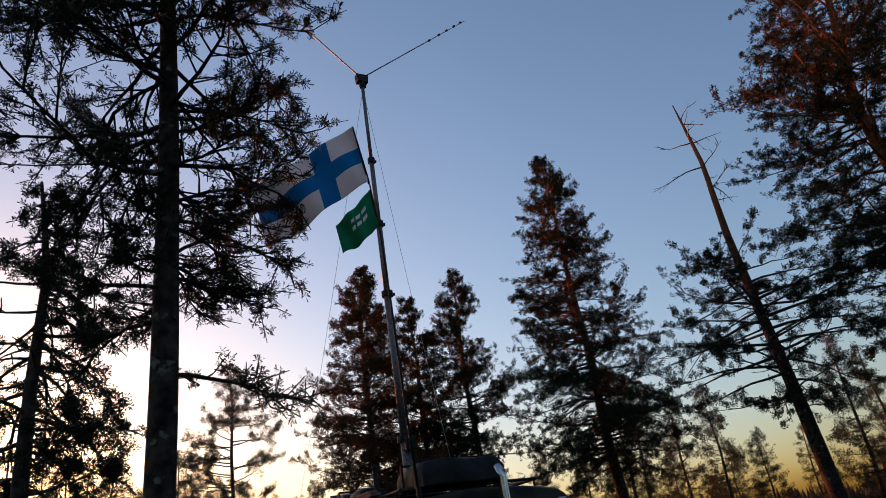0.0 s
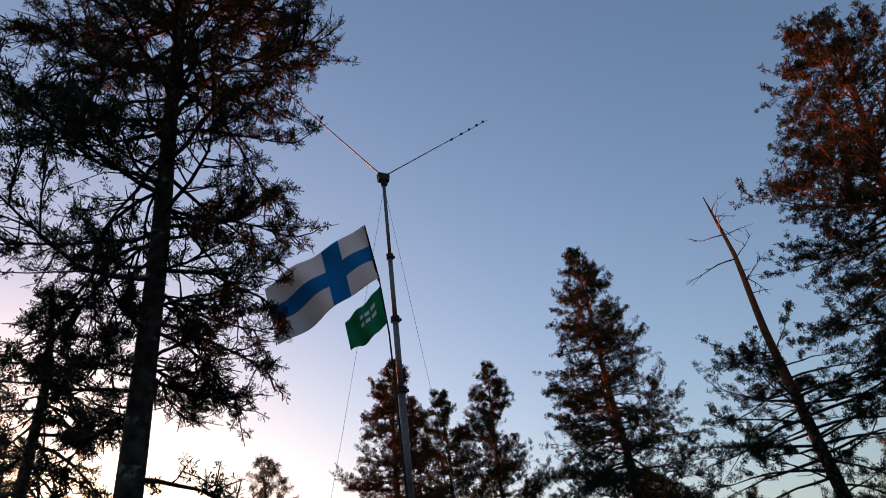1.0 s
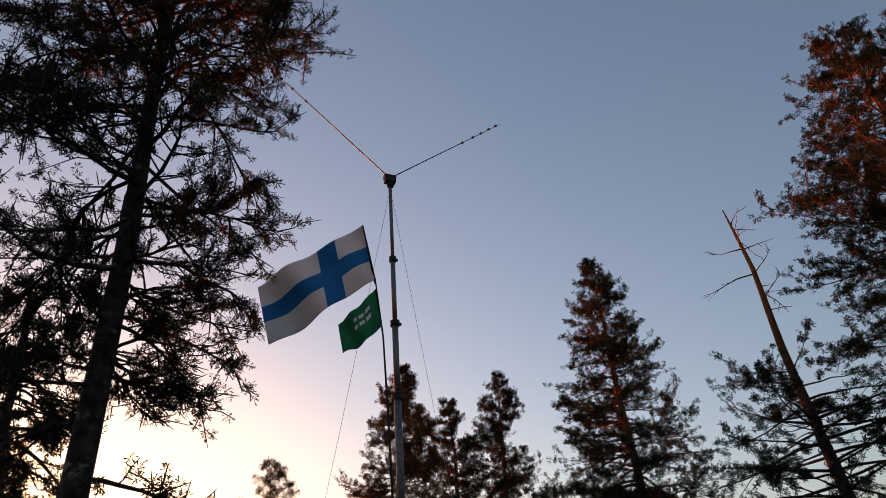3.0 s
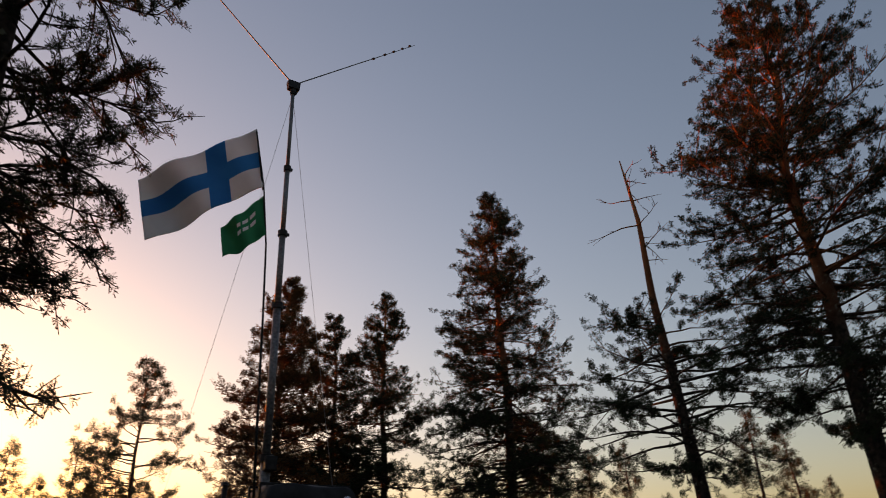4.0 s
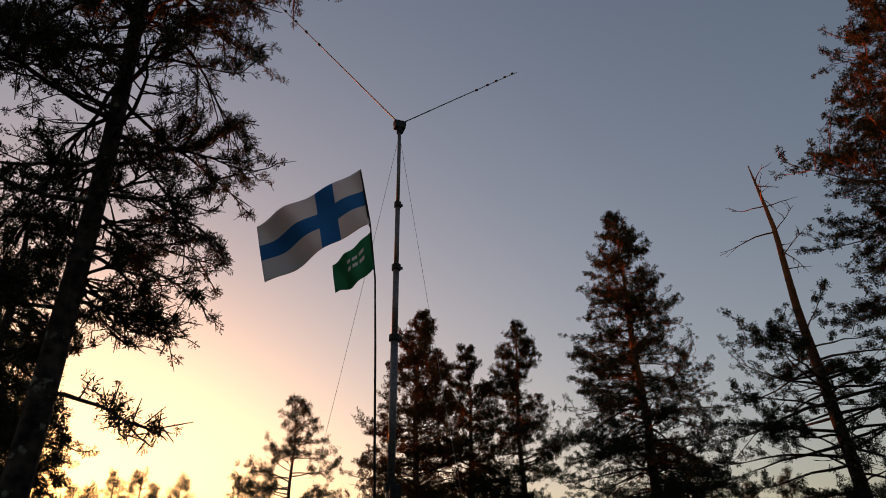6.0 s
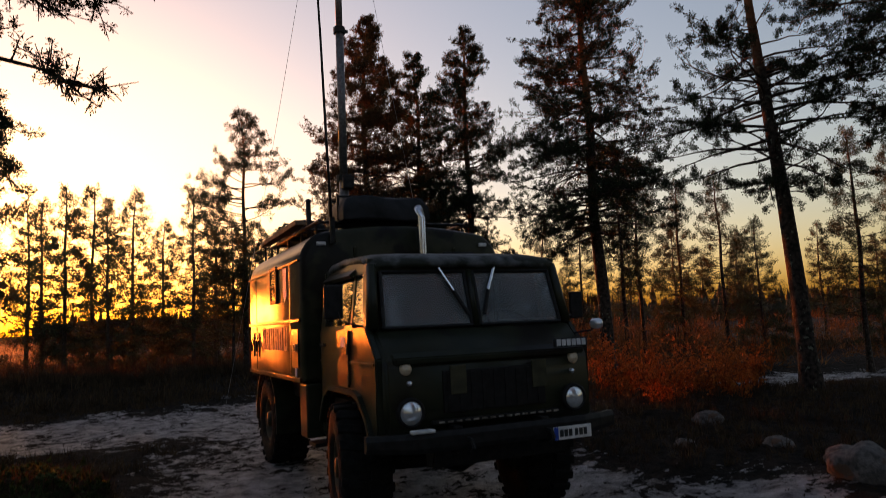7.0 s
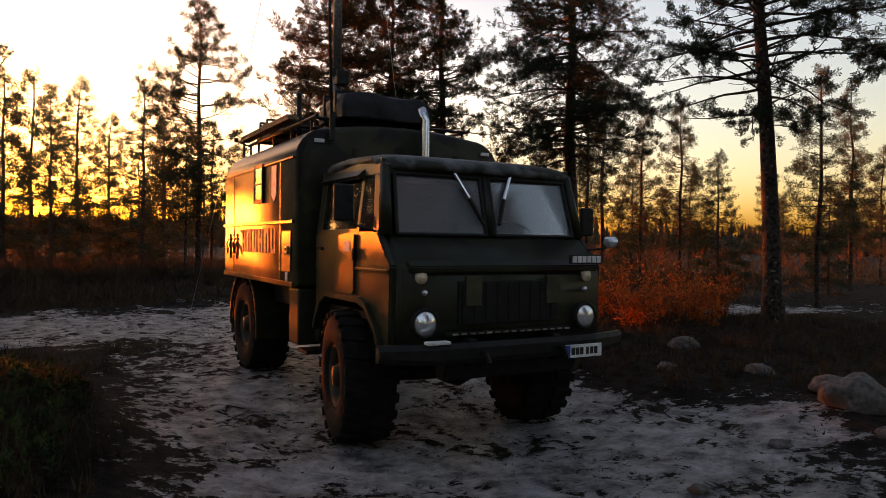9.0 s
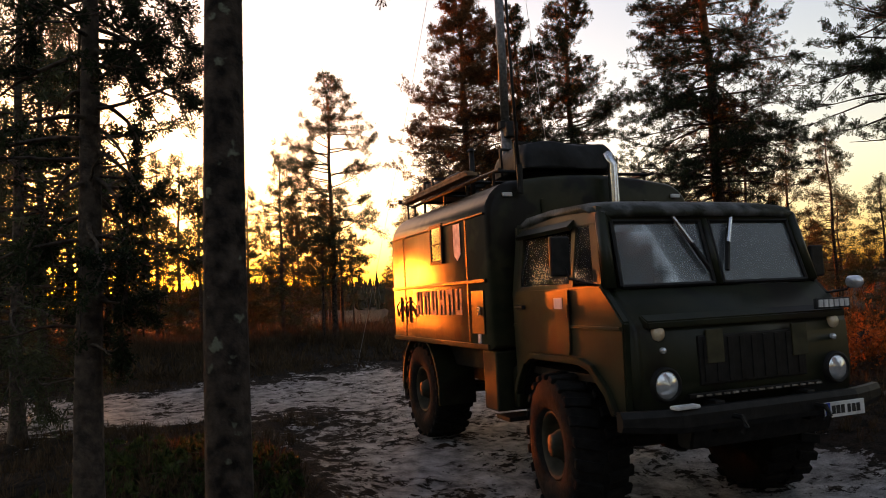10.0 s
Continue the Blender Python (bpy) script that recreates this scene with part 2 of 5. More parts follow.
def ground_material():
    m = bpy.data.materials.new("icy_heath")
    m.use_nodes = True
    n, l = m.node_tree.nodes, m.node_tree.links
    b = n["Principled BSDF"]
    co = n.new("ShaderNodeTexCoord")
    ice = n.new("ShaderNodeAttribute")
    ice.attribute_name = "ice"

    def tex(scale, detail=6, rough=0.6):
        t = n.new("ShaderNodeTexNoise")
        t.inputs["Scale"].default_value, t.inputs["Detail"].default_value, t.inputs["Roughness"].default_value = scale, detail, rough
        l.new(co.outputs["Object"], t.inputs["Vector"])
        return t.outputs["Fac"]

    def ramp(value, p0, p1, c0, c1):
        r = n.new("ShaderNodeValToRGB")
        e = r.color_ramp.elements
        e[0].position, e[1].position, e[0].color, e[1].color = p0, p1, (*c0, 1), (*c1, 1)
        l.new(value, r.inputs["Fac"])
        return r.outputs["Color"]

    def math_node(op, a, c):
        t = n.new("ShaderNodeMath")
        t.operation = op
        for k, v in enumerate((a, c)):
            if isinstance(v, (int, float)):
                t.inputs[k].default_value = v
            else:
                l.new(v, t.inputs[k])
        return t.outputs[0]

    earth = ramp(tex(7), 0.35, 0.7, (0.007, 0.006, 0.005), (0.04, 0.03, 0.023))
    snow = ramp(tex(3.5, 8, 0.7), 0.36, 0.66, (0.09, 0.087, 0.094), (0.70, 0.70, 0.73))
    blotch = math_node("ADD", math_node("MULTIPLY", tex(1.1, 8, 0.68), 1.5), math_node("MULTIPLY", tex(6.5, 8, 0.75), 1.7))
    cover = math_node("ADD", math_node("MULTIPLY", ice.outputs["Fac"], 0.60), math_node("SUBTRACT", blotch, 2.01))
    fac = n.new("ShaderNodeMapRange")
    fac.inputs["From Min"].default_value, fac.inputs["From Max"].default_value = 0.03, 0.09
    l.new(cover, fac.inputs["Value"])
    mix = n.new("ShaderNodeMixRGB")
    l.new(fac.outputs["Result"], mix.inputs["Fac"])
    l.new(earth, mix.inputs["Color1"])
    l.new(snow, mix.inputs["Color2"])
    l.new(mix.outputs[0], b.inputs["Base Color"])
    rough = n.new("ShaderNodeMapRange")
    rough.inputs["To Min"].default_value, rough.inputs["To Max"].default_value = 0.95, 0.5
    l.new(fac.outputs["Result"], rough.inputs["Value"])
    l.new(rough.outputs["Result"], b.inputs["Roughness"])
    b.inputs["Specular IOR Level"].default_value = 0.12
    bn = n.new("ShaderNodeBump")
    bn.inputs["Strength"].default_value, bn.inputs["Distance"].default_value = 1.0, 0.22
    l.new(math_node("ADD", math_node("MULTIPLY", fac.outputs["Result"], 0.5), tex(14, 6, 0.7)), bn.inputs["Height"])
    l.new(bn.outputs["Normal"], b.inputs["Normal"])
    return m


def make_ground():
    xs, ys = axis_steps(-9, 10, 0.09, 900, 1.13), axis_steps(-6.5, 14, 0.09, 900, 1.13)
    gx, gy = np.meshgrid(xs, ys, indexing="ij")
    gz = ground_z(gx, gy)
    v = np.stack([gx, gy, gz], -1).reshape(-1, 3)
    i, j = np.meshgrid(np.arange(len(xs) - 1), np.arange(len(ys) - 1), indexing="ij")
    a = i * len(ys) + j
    f = np.stack([a, a + len(ys), a + len(ys) + 1, a + 1], -1).reshape(-1, 4)
    ob = soup("ground", v, f, ground_material(), smooth=True)
    at = ob.data.attributes.new("ice", "FLOAT", "POINT")
    at.data.foreach_set("value", open_ice(gx, gy).ravel().astype(np.float32))
    tagged(ob, "frozen forest ground with patchy snow and bare earth", "ground", kind="structure")


make_ground()


# ---------------- trees ----------------
def grow_tree(name, place, height, radius, crown_base, reach, limbs, tufts, seed, label, lean=(0, 0), crown_shape="oval",
              tuft=0.16, needles=13, needle_w=0.012, leaf=None, bark=None, droop=0.15, bare=0, bare_from=0.25, sides=9, top_bare=0.0, group="pines",
              bend=0.15, extra_limbs=(), category="tree", split=True, twiggy=False, clump=2, shoot_len=1.0, crook=0.16):
    """A conifer: tapered trunk, crooked limbs with twigs, and a crown of needle sprays. place: x, y; reach: the crown's radius."""
    rng = np.random.default_rng(seed)
    leaf, bark = leaf or NEEDLES, bark or BARK
    x0, y0 = place
    z0 = float(ground_z(x0, y0)) - 0.06
    root = holder(name, (x0, y0, z0))
    tagged(root, label, category, group)
    k = 26
    f = np.linspace(0, 1, k)
    wob = np.stack([np.interp(f, np.linspace(0, 1, 7), np.r_[0, rng.normal(0, bend, 6)]) for _ in range(2)], 1) * f[:, None] ** 0.7
    spine = np.stack([lean[0] * f + wob[:, 0], lean[1] * f + wob[:, 1], f * height], 1)
    rad = radius * (1 - f) ** 0.8 + 0.012
    rad[0] *= 1.45
    rad[1] *= 1.12

    def on_spine(h):
        return np.array([np.interp(h, f * height, spine[:, c]) for c in range(3)])

    tv, tf = tubes([(spine, rad)], sides)
    soup("trunk", tv, tf, bark, root, smooth=True)
    limb_sets, places, ways, sizes = [], [], [], []

    def reach_at(u):
        if crown_shape == "cone":
            return (1 - u) ** 0.75 * (0.55 + 0.45 * min(1, u / 0.18)) + 0.06
        if crown_shape == "vase":
            return (0.5 + 0.55 * min(1, u / 0.5)) * (1 if u < 0.6 else 1 - 0.75 * (u - 0.6) / 0.4)
        if crown_shape == "flat":
            return math.sqrt(max(0, 1 - (2 * u - 1.0) ** 2)) * 0.85 + 0.15
        return max(0.12, math.sin(math.pi * min(1, (u + 0.12) / 1.14)) ** 0.8) * (1 - 0.25 * u)

    spec = []
    for n in range(limbs):
        u = (n + rng.uniform(0, 1)) / limbs
        h = crown_base + u * (height * (1 - top_bare) - crown_base)
        spec.append((h, rng.uniform(0, 2 * np.pi), reach * reach_at(u) * rng.uniform(0.72, 1.15), droop * rng.uniform(0.2, 1.6) - 0.35 * u, 1.0, u))
    for n in range(bare):
        u = rng.uniform(0, 1)
        spec.append((bare_from * height + u * (height * 0.98 - bare_from * height), rng.uniform(0, 2 * np.pi), reach * rng.uniform(0.15, 0.5), rng.uniform(-0.1, 0.5), 0.0, u))
    for h, az, length, sag, full in extra_limbs:
        spec.append((h, math.radians(az), length, sag, full, 0.4))
    per = max(3, tufts // max(1, limbs))
    for h, az, length, sag, full, u in spec:
        start, pts = on_spine(h), []
        m = 7
        a, s = az, rng.uniform(-0.05, 0.3) - sag * 0.3
        p = start.copy()
        for q in range(m):
            pts.append(p.copy())
            a += rng.normal(0, crook)
            s += -sag * 0.22 + rng.normal(0, crook * 0.62) + (0.10 if q > 3 else 0)
            p = p + length / (m - 1) * np.array([math.cos(a) * math.cos(s), math.sin(a) * math.cos(s), math.sin(s)])
        pts = np.array(pts)
        r0 = min(0.007 + 0.011 * length, 0.55 * float(np.interp(h, f * height, rad)) + 0.008)
        paths = [(pts, np.linspace(r0, 0.004, m))]
        limb_sets.append(paths)
        twigs = (int(rng.integers(10, 15)) if twiggy else int(rng.integers(4, 8))) if full else int(rng.integers(1, 4))
        share = max(1, int(round(per * (0.1 + 1.6 * length / max(reach, 0.1)) / 1.1 / (twigs + 1)))) if full else 0
        for tw in range(twigs + 1):
            if tw == twigs:
                q, d, tl = pts[-3], pts[-1] - pts[-3], length * 0.22
            else:
                w = rng.uniform(0.12 if twiggy else 0.28, 0.97)
                i = w * (m - 1)
                i0 = min(int(i), m - 2)
                q = pts[i0] + (i - i0) * (pts[i0 + 1] - pts[i0])
                d = pts[i0 + 1] - pts[i0]
                turn = rng.choice([-1, 1]) * rng.uniform(0.5, 1.1)
                d = np.array([d[0] * math.cos(turn) - d[1] * math.sin(turn), d[0] * math.sin(turn) + d[1] * math.cos(turn), d[2] + rng.normal(0, 0.25) * np.linalg.norm(d)])
                tl = length * rng.uniform(0.18, 0.42) * (1.2 - 0.5 * w)
            d = d / (np.linalg.norm(d) + 1e-9)
            mid = q + d * tl * 0.55 + rng.normal(0, 0.06, 3) * tl
            end = q + d * tl + np.array([0, 0, rng.uniform(-0.02, 0.22) * tl]) + rng.normal(0, 0.08, 3) * tl
            if tw < twigs:
                paths.append((np.array([q, mid, end]), np.array([0.006, 0.004, 0.0025]) * (1 + 0.2 * reach)))
            for c in range(max(1, int(round(share / clump))) if share else 0):
                w = rng.uniform(0.25, 1.05)
                foot = q + (end - q) * w
                shoot = d + rng.normal(0, 0.6, 3) + np.array([0, 0, 0.3])
                shoot *= shoot_len * tuft * rng.uniform(0.6, 2.4) / (np.linalg.norm(shoot) + 1e-9)
                if split and tw < twigs:
                    paths.append((np.array([foot, foot + shoot * 0.5, foot + shoot]), np.array([0.0035, 0.003, 0.002]) * (1 + 0.15 * reach)))
                for e in range(clump):
                    places.append(foot + shoot * (0.55 + 0.55 * e / clump) + rng.normal(0, 0.4, 3) * tuft)
                    ways.append(shoot / tuft + rng.normal(0, 0.3, 3))
                    sizes.append(rng.uniform(0.75, 1.25))
    if split:
        for group_of in limb_sets:
            lv, lf = tubes(group_of, 4)
            soup("limb", lv, lf, bark, root)
    else:
        lv, lf = tubes([g[0] for g in limb_sets] + [p for g in limb_sets for p in g[1:3]], 3)
        tagged(soup("branchwork", lv, lf, bark, root), kind="stuff")
    if places:
        tm = tuft_templates(rng, 7, needles, tuft, needle_w, 2.0)
        cv, cf = scatter_tufts(rng, tm, places, ways, sizes)
        soup("crown", cv, cf, leaf, root)
    return root


PINE = "Scots pine with scaly bark and dark needle clumps"
# the slim pine beside the camera's way
grow_tree("pine_tree", (-3.77, -0.80), 9.6, 0.095, 3.7, 1.45, 105, 9000, 11, "slim Scots pine with dark needle clumps on crooked limbs", lean=(0.03, 0.1), crown_shape="vase",
          twiggy=True, clump=1, shoot_len=1.8, crook=0.28, tuft=0.036, needles=20, needle_w=0.006, droop=0.45, bare=8, bare_from=0.4, bend=0.04,
          extra_limbs=((3.25, -15, 0.8, 0.2, 1), (3.6, 150, 0.9, 0.2, 1), (4.6, 170, 1.6, 0.3, 1), (5.3, 205, 1.7, 0.3, 1), (6.0, 160, 1.7, 0.3, 1), (6.6, 190, 1.6, 0.3, 1), (5.0, 140, 1.5, 0.3, 1), (7.2, 170, 1.6, 0.3, 1)))
# broken-topped spruce with hanging twigs behind it
grow_tree("spruce_tree", (-4.48, 0.95), 5.3, 0.085, 1.5, 1.15, 80, 4200, 12, "dead-topped spruce with broken stem and hanging twigs", crown_shape="oval",
          tuft=0.038, needles=18, needle_w=0.008, droop=0.9, bare=30, bare_from=0.2, bark=BARK_DARK, lean=(0.03, 0.0), bend=0.04, group="spruces")
# tall cone-shaped pine
grow_tree("pine_tree", (8.24, 9.22), 12.6, 0.17, 3.7, 2.7, 230, 20000, 13, "tall cone-shaped pine with dense dark crown", lean=(-0.2, 0.12), twiggy=True, crown_shape="cone", tuft=0.062, needles=13, needle_w=0.014, droop=0.35, bend=0.06)
# brown pine behind the mast, its needle colour warmed for the low sun
grow_tree("pine_tree", (3.4, 13.0), 10.4, 0.15, 2.4, 2.3, 230, 20000, 14, "bushy brown pine with low sun put into its needle colour", twiggy=True, crown_shape="cone", tuft=0.062, needles=13, needle_w=0.014, leaf=NEEDLES_BROWN_LIT, droop=0.2, bend=0.06)
grow_tree("pine_tree", (6.3, 12.6), 10.3, 0.13, 3.4, 2.0, 140, 10500, 15, PINE, twiggy=True, crown_shape="cone", tuft=0.062, needles=13, needle_w=0.014, bend=0.06)
grow_tree("pine_tree", (4.9, 13.2), 9.5, 0.12, 3.4, 1.8, 125, 8800, 16, PINE, twiggy=True, crown_shape="cone", tuft=0.062, needles=13, needle_w=0.014, bend=0.10)
# leaning pine with a dead bare top
grow_tree("pine_tree", (8.82, 4.0), 11.3, 0.17, 3.8, 2.5, 56, 4600, 17, "leaning pine with bare dead top", lean=(-0.41, 0.47), crown_shape="flat", top_bare=0.36, tuft=0.060, needles=13, needle_w=0.013,
          bare=26, bare_from=0.32, droop=0.3, bend=0.08)
# the big pine with sunlit orange upper stem
grow_tree("pine_tree", (9.2, 0.9), 14.0, 0.21, 4.2, 2.9, 165, 22000, 18, "big Scots pine with orange upper stem", twiggy=True, crown_shape="oval", tuft=0.062, needles=13, needle_w=0.014, droop=0.2, bend=0.10)
# lone pine beyond the clearing, pale from the haze in its needle colour
grow_tree("pine_tree", (1.15, 20.0), 9.4, 0.10, 2.4, 2.0, 75, 5200, 19, "lone thin pine at the clearing's far side", crown_shape="oval", tuft=0.10, needles=12, needle_w=0.012, leaf=NEEDLES_HAZY, bend=0.06)


# ---------------- the truck ----------------
CAMO = material("camouflage_paint", (0.011, 0.015, 0.008), (0.024, 0.026, 0.014), rough=0.4, scale=4, bump=0.12, bump_scale=5, third=(0.010, 0.008, 0.006), third_scale=1.7, third_at=0.53, spec=0.24)
CAMO_BODY = material("camouflage_body_paint", (0.016, 0.019, 0.010), (0.040, 0.037, 0.02), rough=0.36, scale=4, bump=0.12, bump_scale=5, third=(0.012, 0.010, 0.008), third_scale=2.1, third_at=0.52, spec=0.12)
FROSTY = material("frosted_paint", (0.016, 0.02, 0.014), (0.13, 0.135, 0.14), rough=0.55, scale=7, bump=0.3, bump_scale=30, third=(0.02, 0.023, 0.015), third_scale=2.5, third_at=0.5)
BLACK = material("black_metal", (0.006, 0.006, 0.006), (0.017, 0.0165, 0.016), rough=0.55, scale=14, bump=0.1)
RUBBER = material("tyre_rubber", (0.006, 0.006, 0.006), (0.013, 0.0125, 0.012), rough=0.9, scale=20, bump=0.3, third=(0.018, 0.016, 0.014), third_scale=5, third_at=0.62, spec=0.12)
RIM = material("muddy_rim_paint", (0.02, 0.023, 0.015), (0.05, 0.043, 0.03), rough=0.7, scale=10, bump=0.2)
CHROME = material("worn_bright_steel", (0.55, 0.56, 0.58), (0.75, 0.76, 0.78), rough=0.22, metal=1.0, scale=30, bump=0.03)
ALU = material("aluminium_tube", (0.09, 0.092, 0.095), (0.18, 0.183, 0.186), rough=0.55, metal=0.5, scale=30, bump=0.05)
LENS = material("headlamp_glass", (0.62, 0.66, 0.70), (0.85, 0.88, 0.9), rough=0.10, metal=0.6, scale=20, bump=0.06, bump_scale=25, spec=0.9)
AMBER = material("signal_lens", (0.55, 0.42, 0.28), (0.68, 0.55, 0.38), rough=0.2, scale=40, bump=0.1, spec=0.7)
WHITE = material("white_paint", (0.5, 0.5, 0.5), (0.78, 0.78, 0.76), rough=0.55, scale=12, bump=0.05)
WHITE_WORN = material("worn_pale_paint", (0.10, 0.09, 0.075), (0.34, 0.31, 0.27), rough=0.6, scale=14, bump=0.1)
PLATE_BLUE = material("plate_blue", (0.02, 0.06, 0.35), (0.03, 0.08, 0.42), rough=0.4, scale=20, bump=0)
INK = material("black_ink", (0.02, 0.02, 0.02), (0.04, 0.04, 0.04), rough=0.6, scale=20, bump=0)
SEAT = material("dark_leatherette", (0.02, 0.019, 0.018), (0.045, 0.04, 0.038), rough=0.6, scale=15, bump=0.2)
TARP = material("black_tarpaulin", (0.007, 0.0075, 0.008), (0.018, 0.019, 0.021), rough=0.6, scale=6, bump=0.5, bump_scale=7)
WOOD = material("weathered_board", (0.14, 0.08, 0.045), (0.30, 0.19, 0.11), rough=0.75, scale=10, bump=0.3)
VENT_GREEN = material("faded_green_paint", (0.038, 0.036, 0.02), (0.07, 0.064, 0.036), rough=0.6, scale=9, bump=0.1)
SCREEN = glass_material("frosty_windscreen_glass", (0.95, 0.97, 0.98), 0.20, (0.46, 0.53, 0.57))
PANE = glass_material("window_glass", (0.95, 0.96, 0.95), 0.04)
MUD = material("mud_flap", (0.02, 0.02, 0.018), (0.05, 0.045, 0.04), rough=0.8, scale=12, bump=0.2)


def block(x0, x1, y0, y1, z0, z1, bevel=0.0, segments=2):
    bm = bmesh.new()
    bmesh.ops.create_cube(bm, size=1)
    for v in bm.verts:
        v.co = Vector((x0 + (v.co.x + 0.5) * (x1 - x0), y0 + (v.co.y + 0.5) * (y1 - y0), z0 + (v.co.z + 0.5) * (z1 - z0)))
    if bevel:
        bmesh.ops.bevel(bm, geom=bm.edges[:], offset=bevel, segments=segments, affect="EDGES", profile=0.6)
    return bm


def extrude_x(profile, x0, x1, bevel=0.0, segments=2):
    """A (y, z) outline drawn out from x0 to x1."""
    bm = bmesh.new()
    face = bm.faces.new([bm.verts.new((x0, y, z)) for y, z in profile])
    out = bmesh.ops.extrude_face_region(bm, geom=[face])
    for v in out["geom"]:
        if isinstance(v, bmesh.types.BMVert):
            v.co.x = x1
    bmesh.ops.recalc_face_normals(bm, faces=bm.faces[:])
    if bevel:
        bmesh.ops.bevel(bm, geom=bm.edges[:], offset=bevel, segments=segments, affect="EDGES")
    return bm


def rod(points, radius, sides=10, caps=True):
    bm = bmesh.new()
    rads = radius if isinstance(radius, (list, tuple)) else [radius] * len(points)
    v, f = tubes([(np.array(points, float), np.array(rads, float))], sides)
    vs = [bm.verts.new(p) for p in v]
    for q in f:
        bm.faces.new([vs[i] for i in q])
    if caps:
        bm.faces.new(vs[:sides][::-1])
        bm.faces.new(vs[-sides:])
    bmesh.ops.recalc_face_normals(bm, faces=bm.faces[:])
    return bm


def lathe_x(profile, steps=36):
    """(x, r) outline turned round the x axis."""
    bm = bmesh.new()
    rings = []
    for k in range(steps):
        a = 2 * math.pi * k / steps
        rings.append([bm.verts.new((x, r * math.cos(a), r * math.sin(a))) for x, r in profile])
    for k in range(steps):
        p, q = rings[k], rings[(k + 1) % steps]
        for j in range(len(profile) - 1):
            bm.faces.new((p[j], q[j], q[j + 1], p[j + 1]))
    bmesh.ops.remove_doubles(bm, verts=bm.verts[:], dist=1e-5)
    bmesh.ops.recalc_face_normals(bm, faces=bm.faces[:])
    return bm


def disc_y(x, y, z, r, depth, steps=28, dome=0.0):
    """A round lamp that faces -y."""
    bm = lathe_x([(0, 0.0001), (-dome * 0.3, r * 0.55), (0, r * 0.9), (depth * 0.3, r), (depth, r)] if not dome else
                 [(-dome, 0.0001), (-dome * 0.75, r * 0.5), (-dome * 0.25, r * 0.85), (0.0, r), (depth, r)], steps)
    for v in bm.verts:
        v.co = Vector((x + v.co.y, y + v.co.x, z + v.co.z))
    return bm


def quad(points, thick):
    """A flat plate of four corners, thickened backwards along its normal."""
    bm = bmesh.new()
    p = [Vector(q) for q in points]
    nrm = (p[1] - p[0]).cross(p[2] - p[0]).normalized() * thick
    a, b = [bm.verts.new(q) for q in p], [bm.verts.new(q - nrm) for q in p]
    bm.faces.new(a)
    bm.faces.new(b[::-1])
    for i in range(len(p)):
        j = (i + 1) % len(p)
        bm.faces.new((a[j], a[i], b[i], b[j]))
    bmesh.ops.recalc_face_normals(bm, faces=bm.faces[:])
    return bm


def moved(bm, m):
    bmesh.ops.transform(bm, matrix=m, verts=bm.verts[:])
    return bm


def joined(*parts_of):
    out = bmesh.new()
    for bm in parts_of:
        me = bpy.data.meshes.new("piece")
        bm.to_mesh(me)
        bm.free()
        out.from_mesh(me)
        bpy.data.meshes.remove(me)
    return out


TRUCK_LABEL = "dark camouflage-painted military truck with box body, parked on snow"
truck = holder("truck", (0, 0, 0))
tagged(truck, TRUCK_LABEL, "truck")


def arch(cy, cz, r, a0, a1, n=9):
    return [(cy + r * math.cos(math.radians(a0 + (a1 - a0) * i / n)), cz + r * math.sin(math.radians(a0 + (a1 - a0) * i / n))) for i in range(n + 1)]


HUB_F, HUB_R, HUB_Z, HUB_ZR = 1.18, 4.42, 0.45, 0.575


def cab_arch(grow=0.0):
    """The cab's wheel opening, flat-topped with slanted ends, from front to back; grow widens it."""
    pts = ((-0.80, 0.32), (-0.72, 0.46), (-0.52, 0.63), (-0.36, 0.67), (0.40, 0.67), (0.54, 0.61), (0.67, 0.43), (0.72, 0.32))
    return [(HUB_F + y * (1 + grow / 0.75), HUB_Z + 0.02 + z * (1 + grow / 0.67)) for y, z in pts]


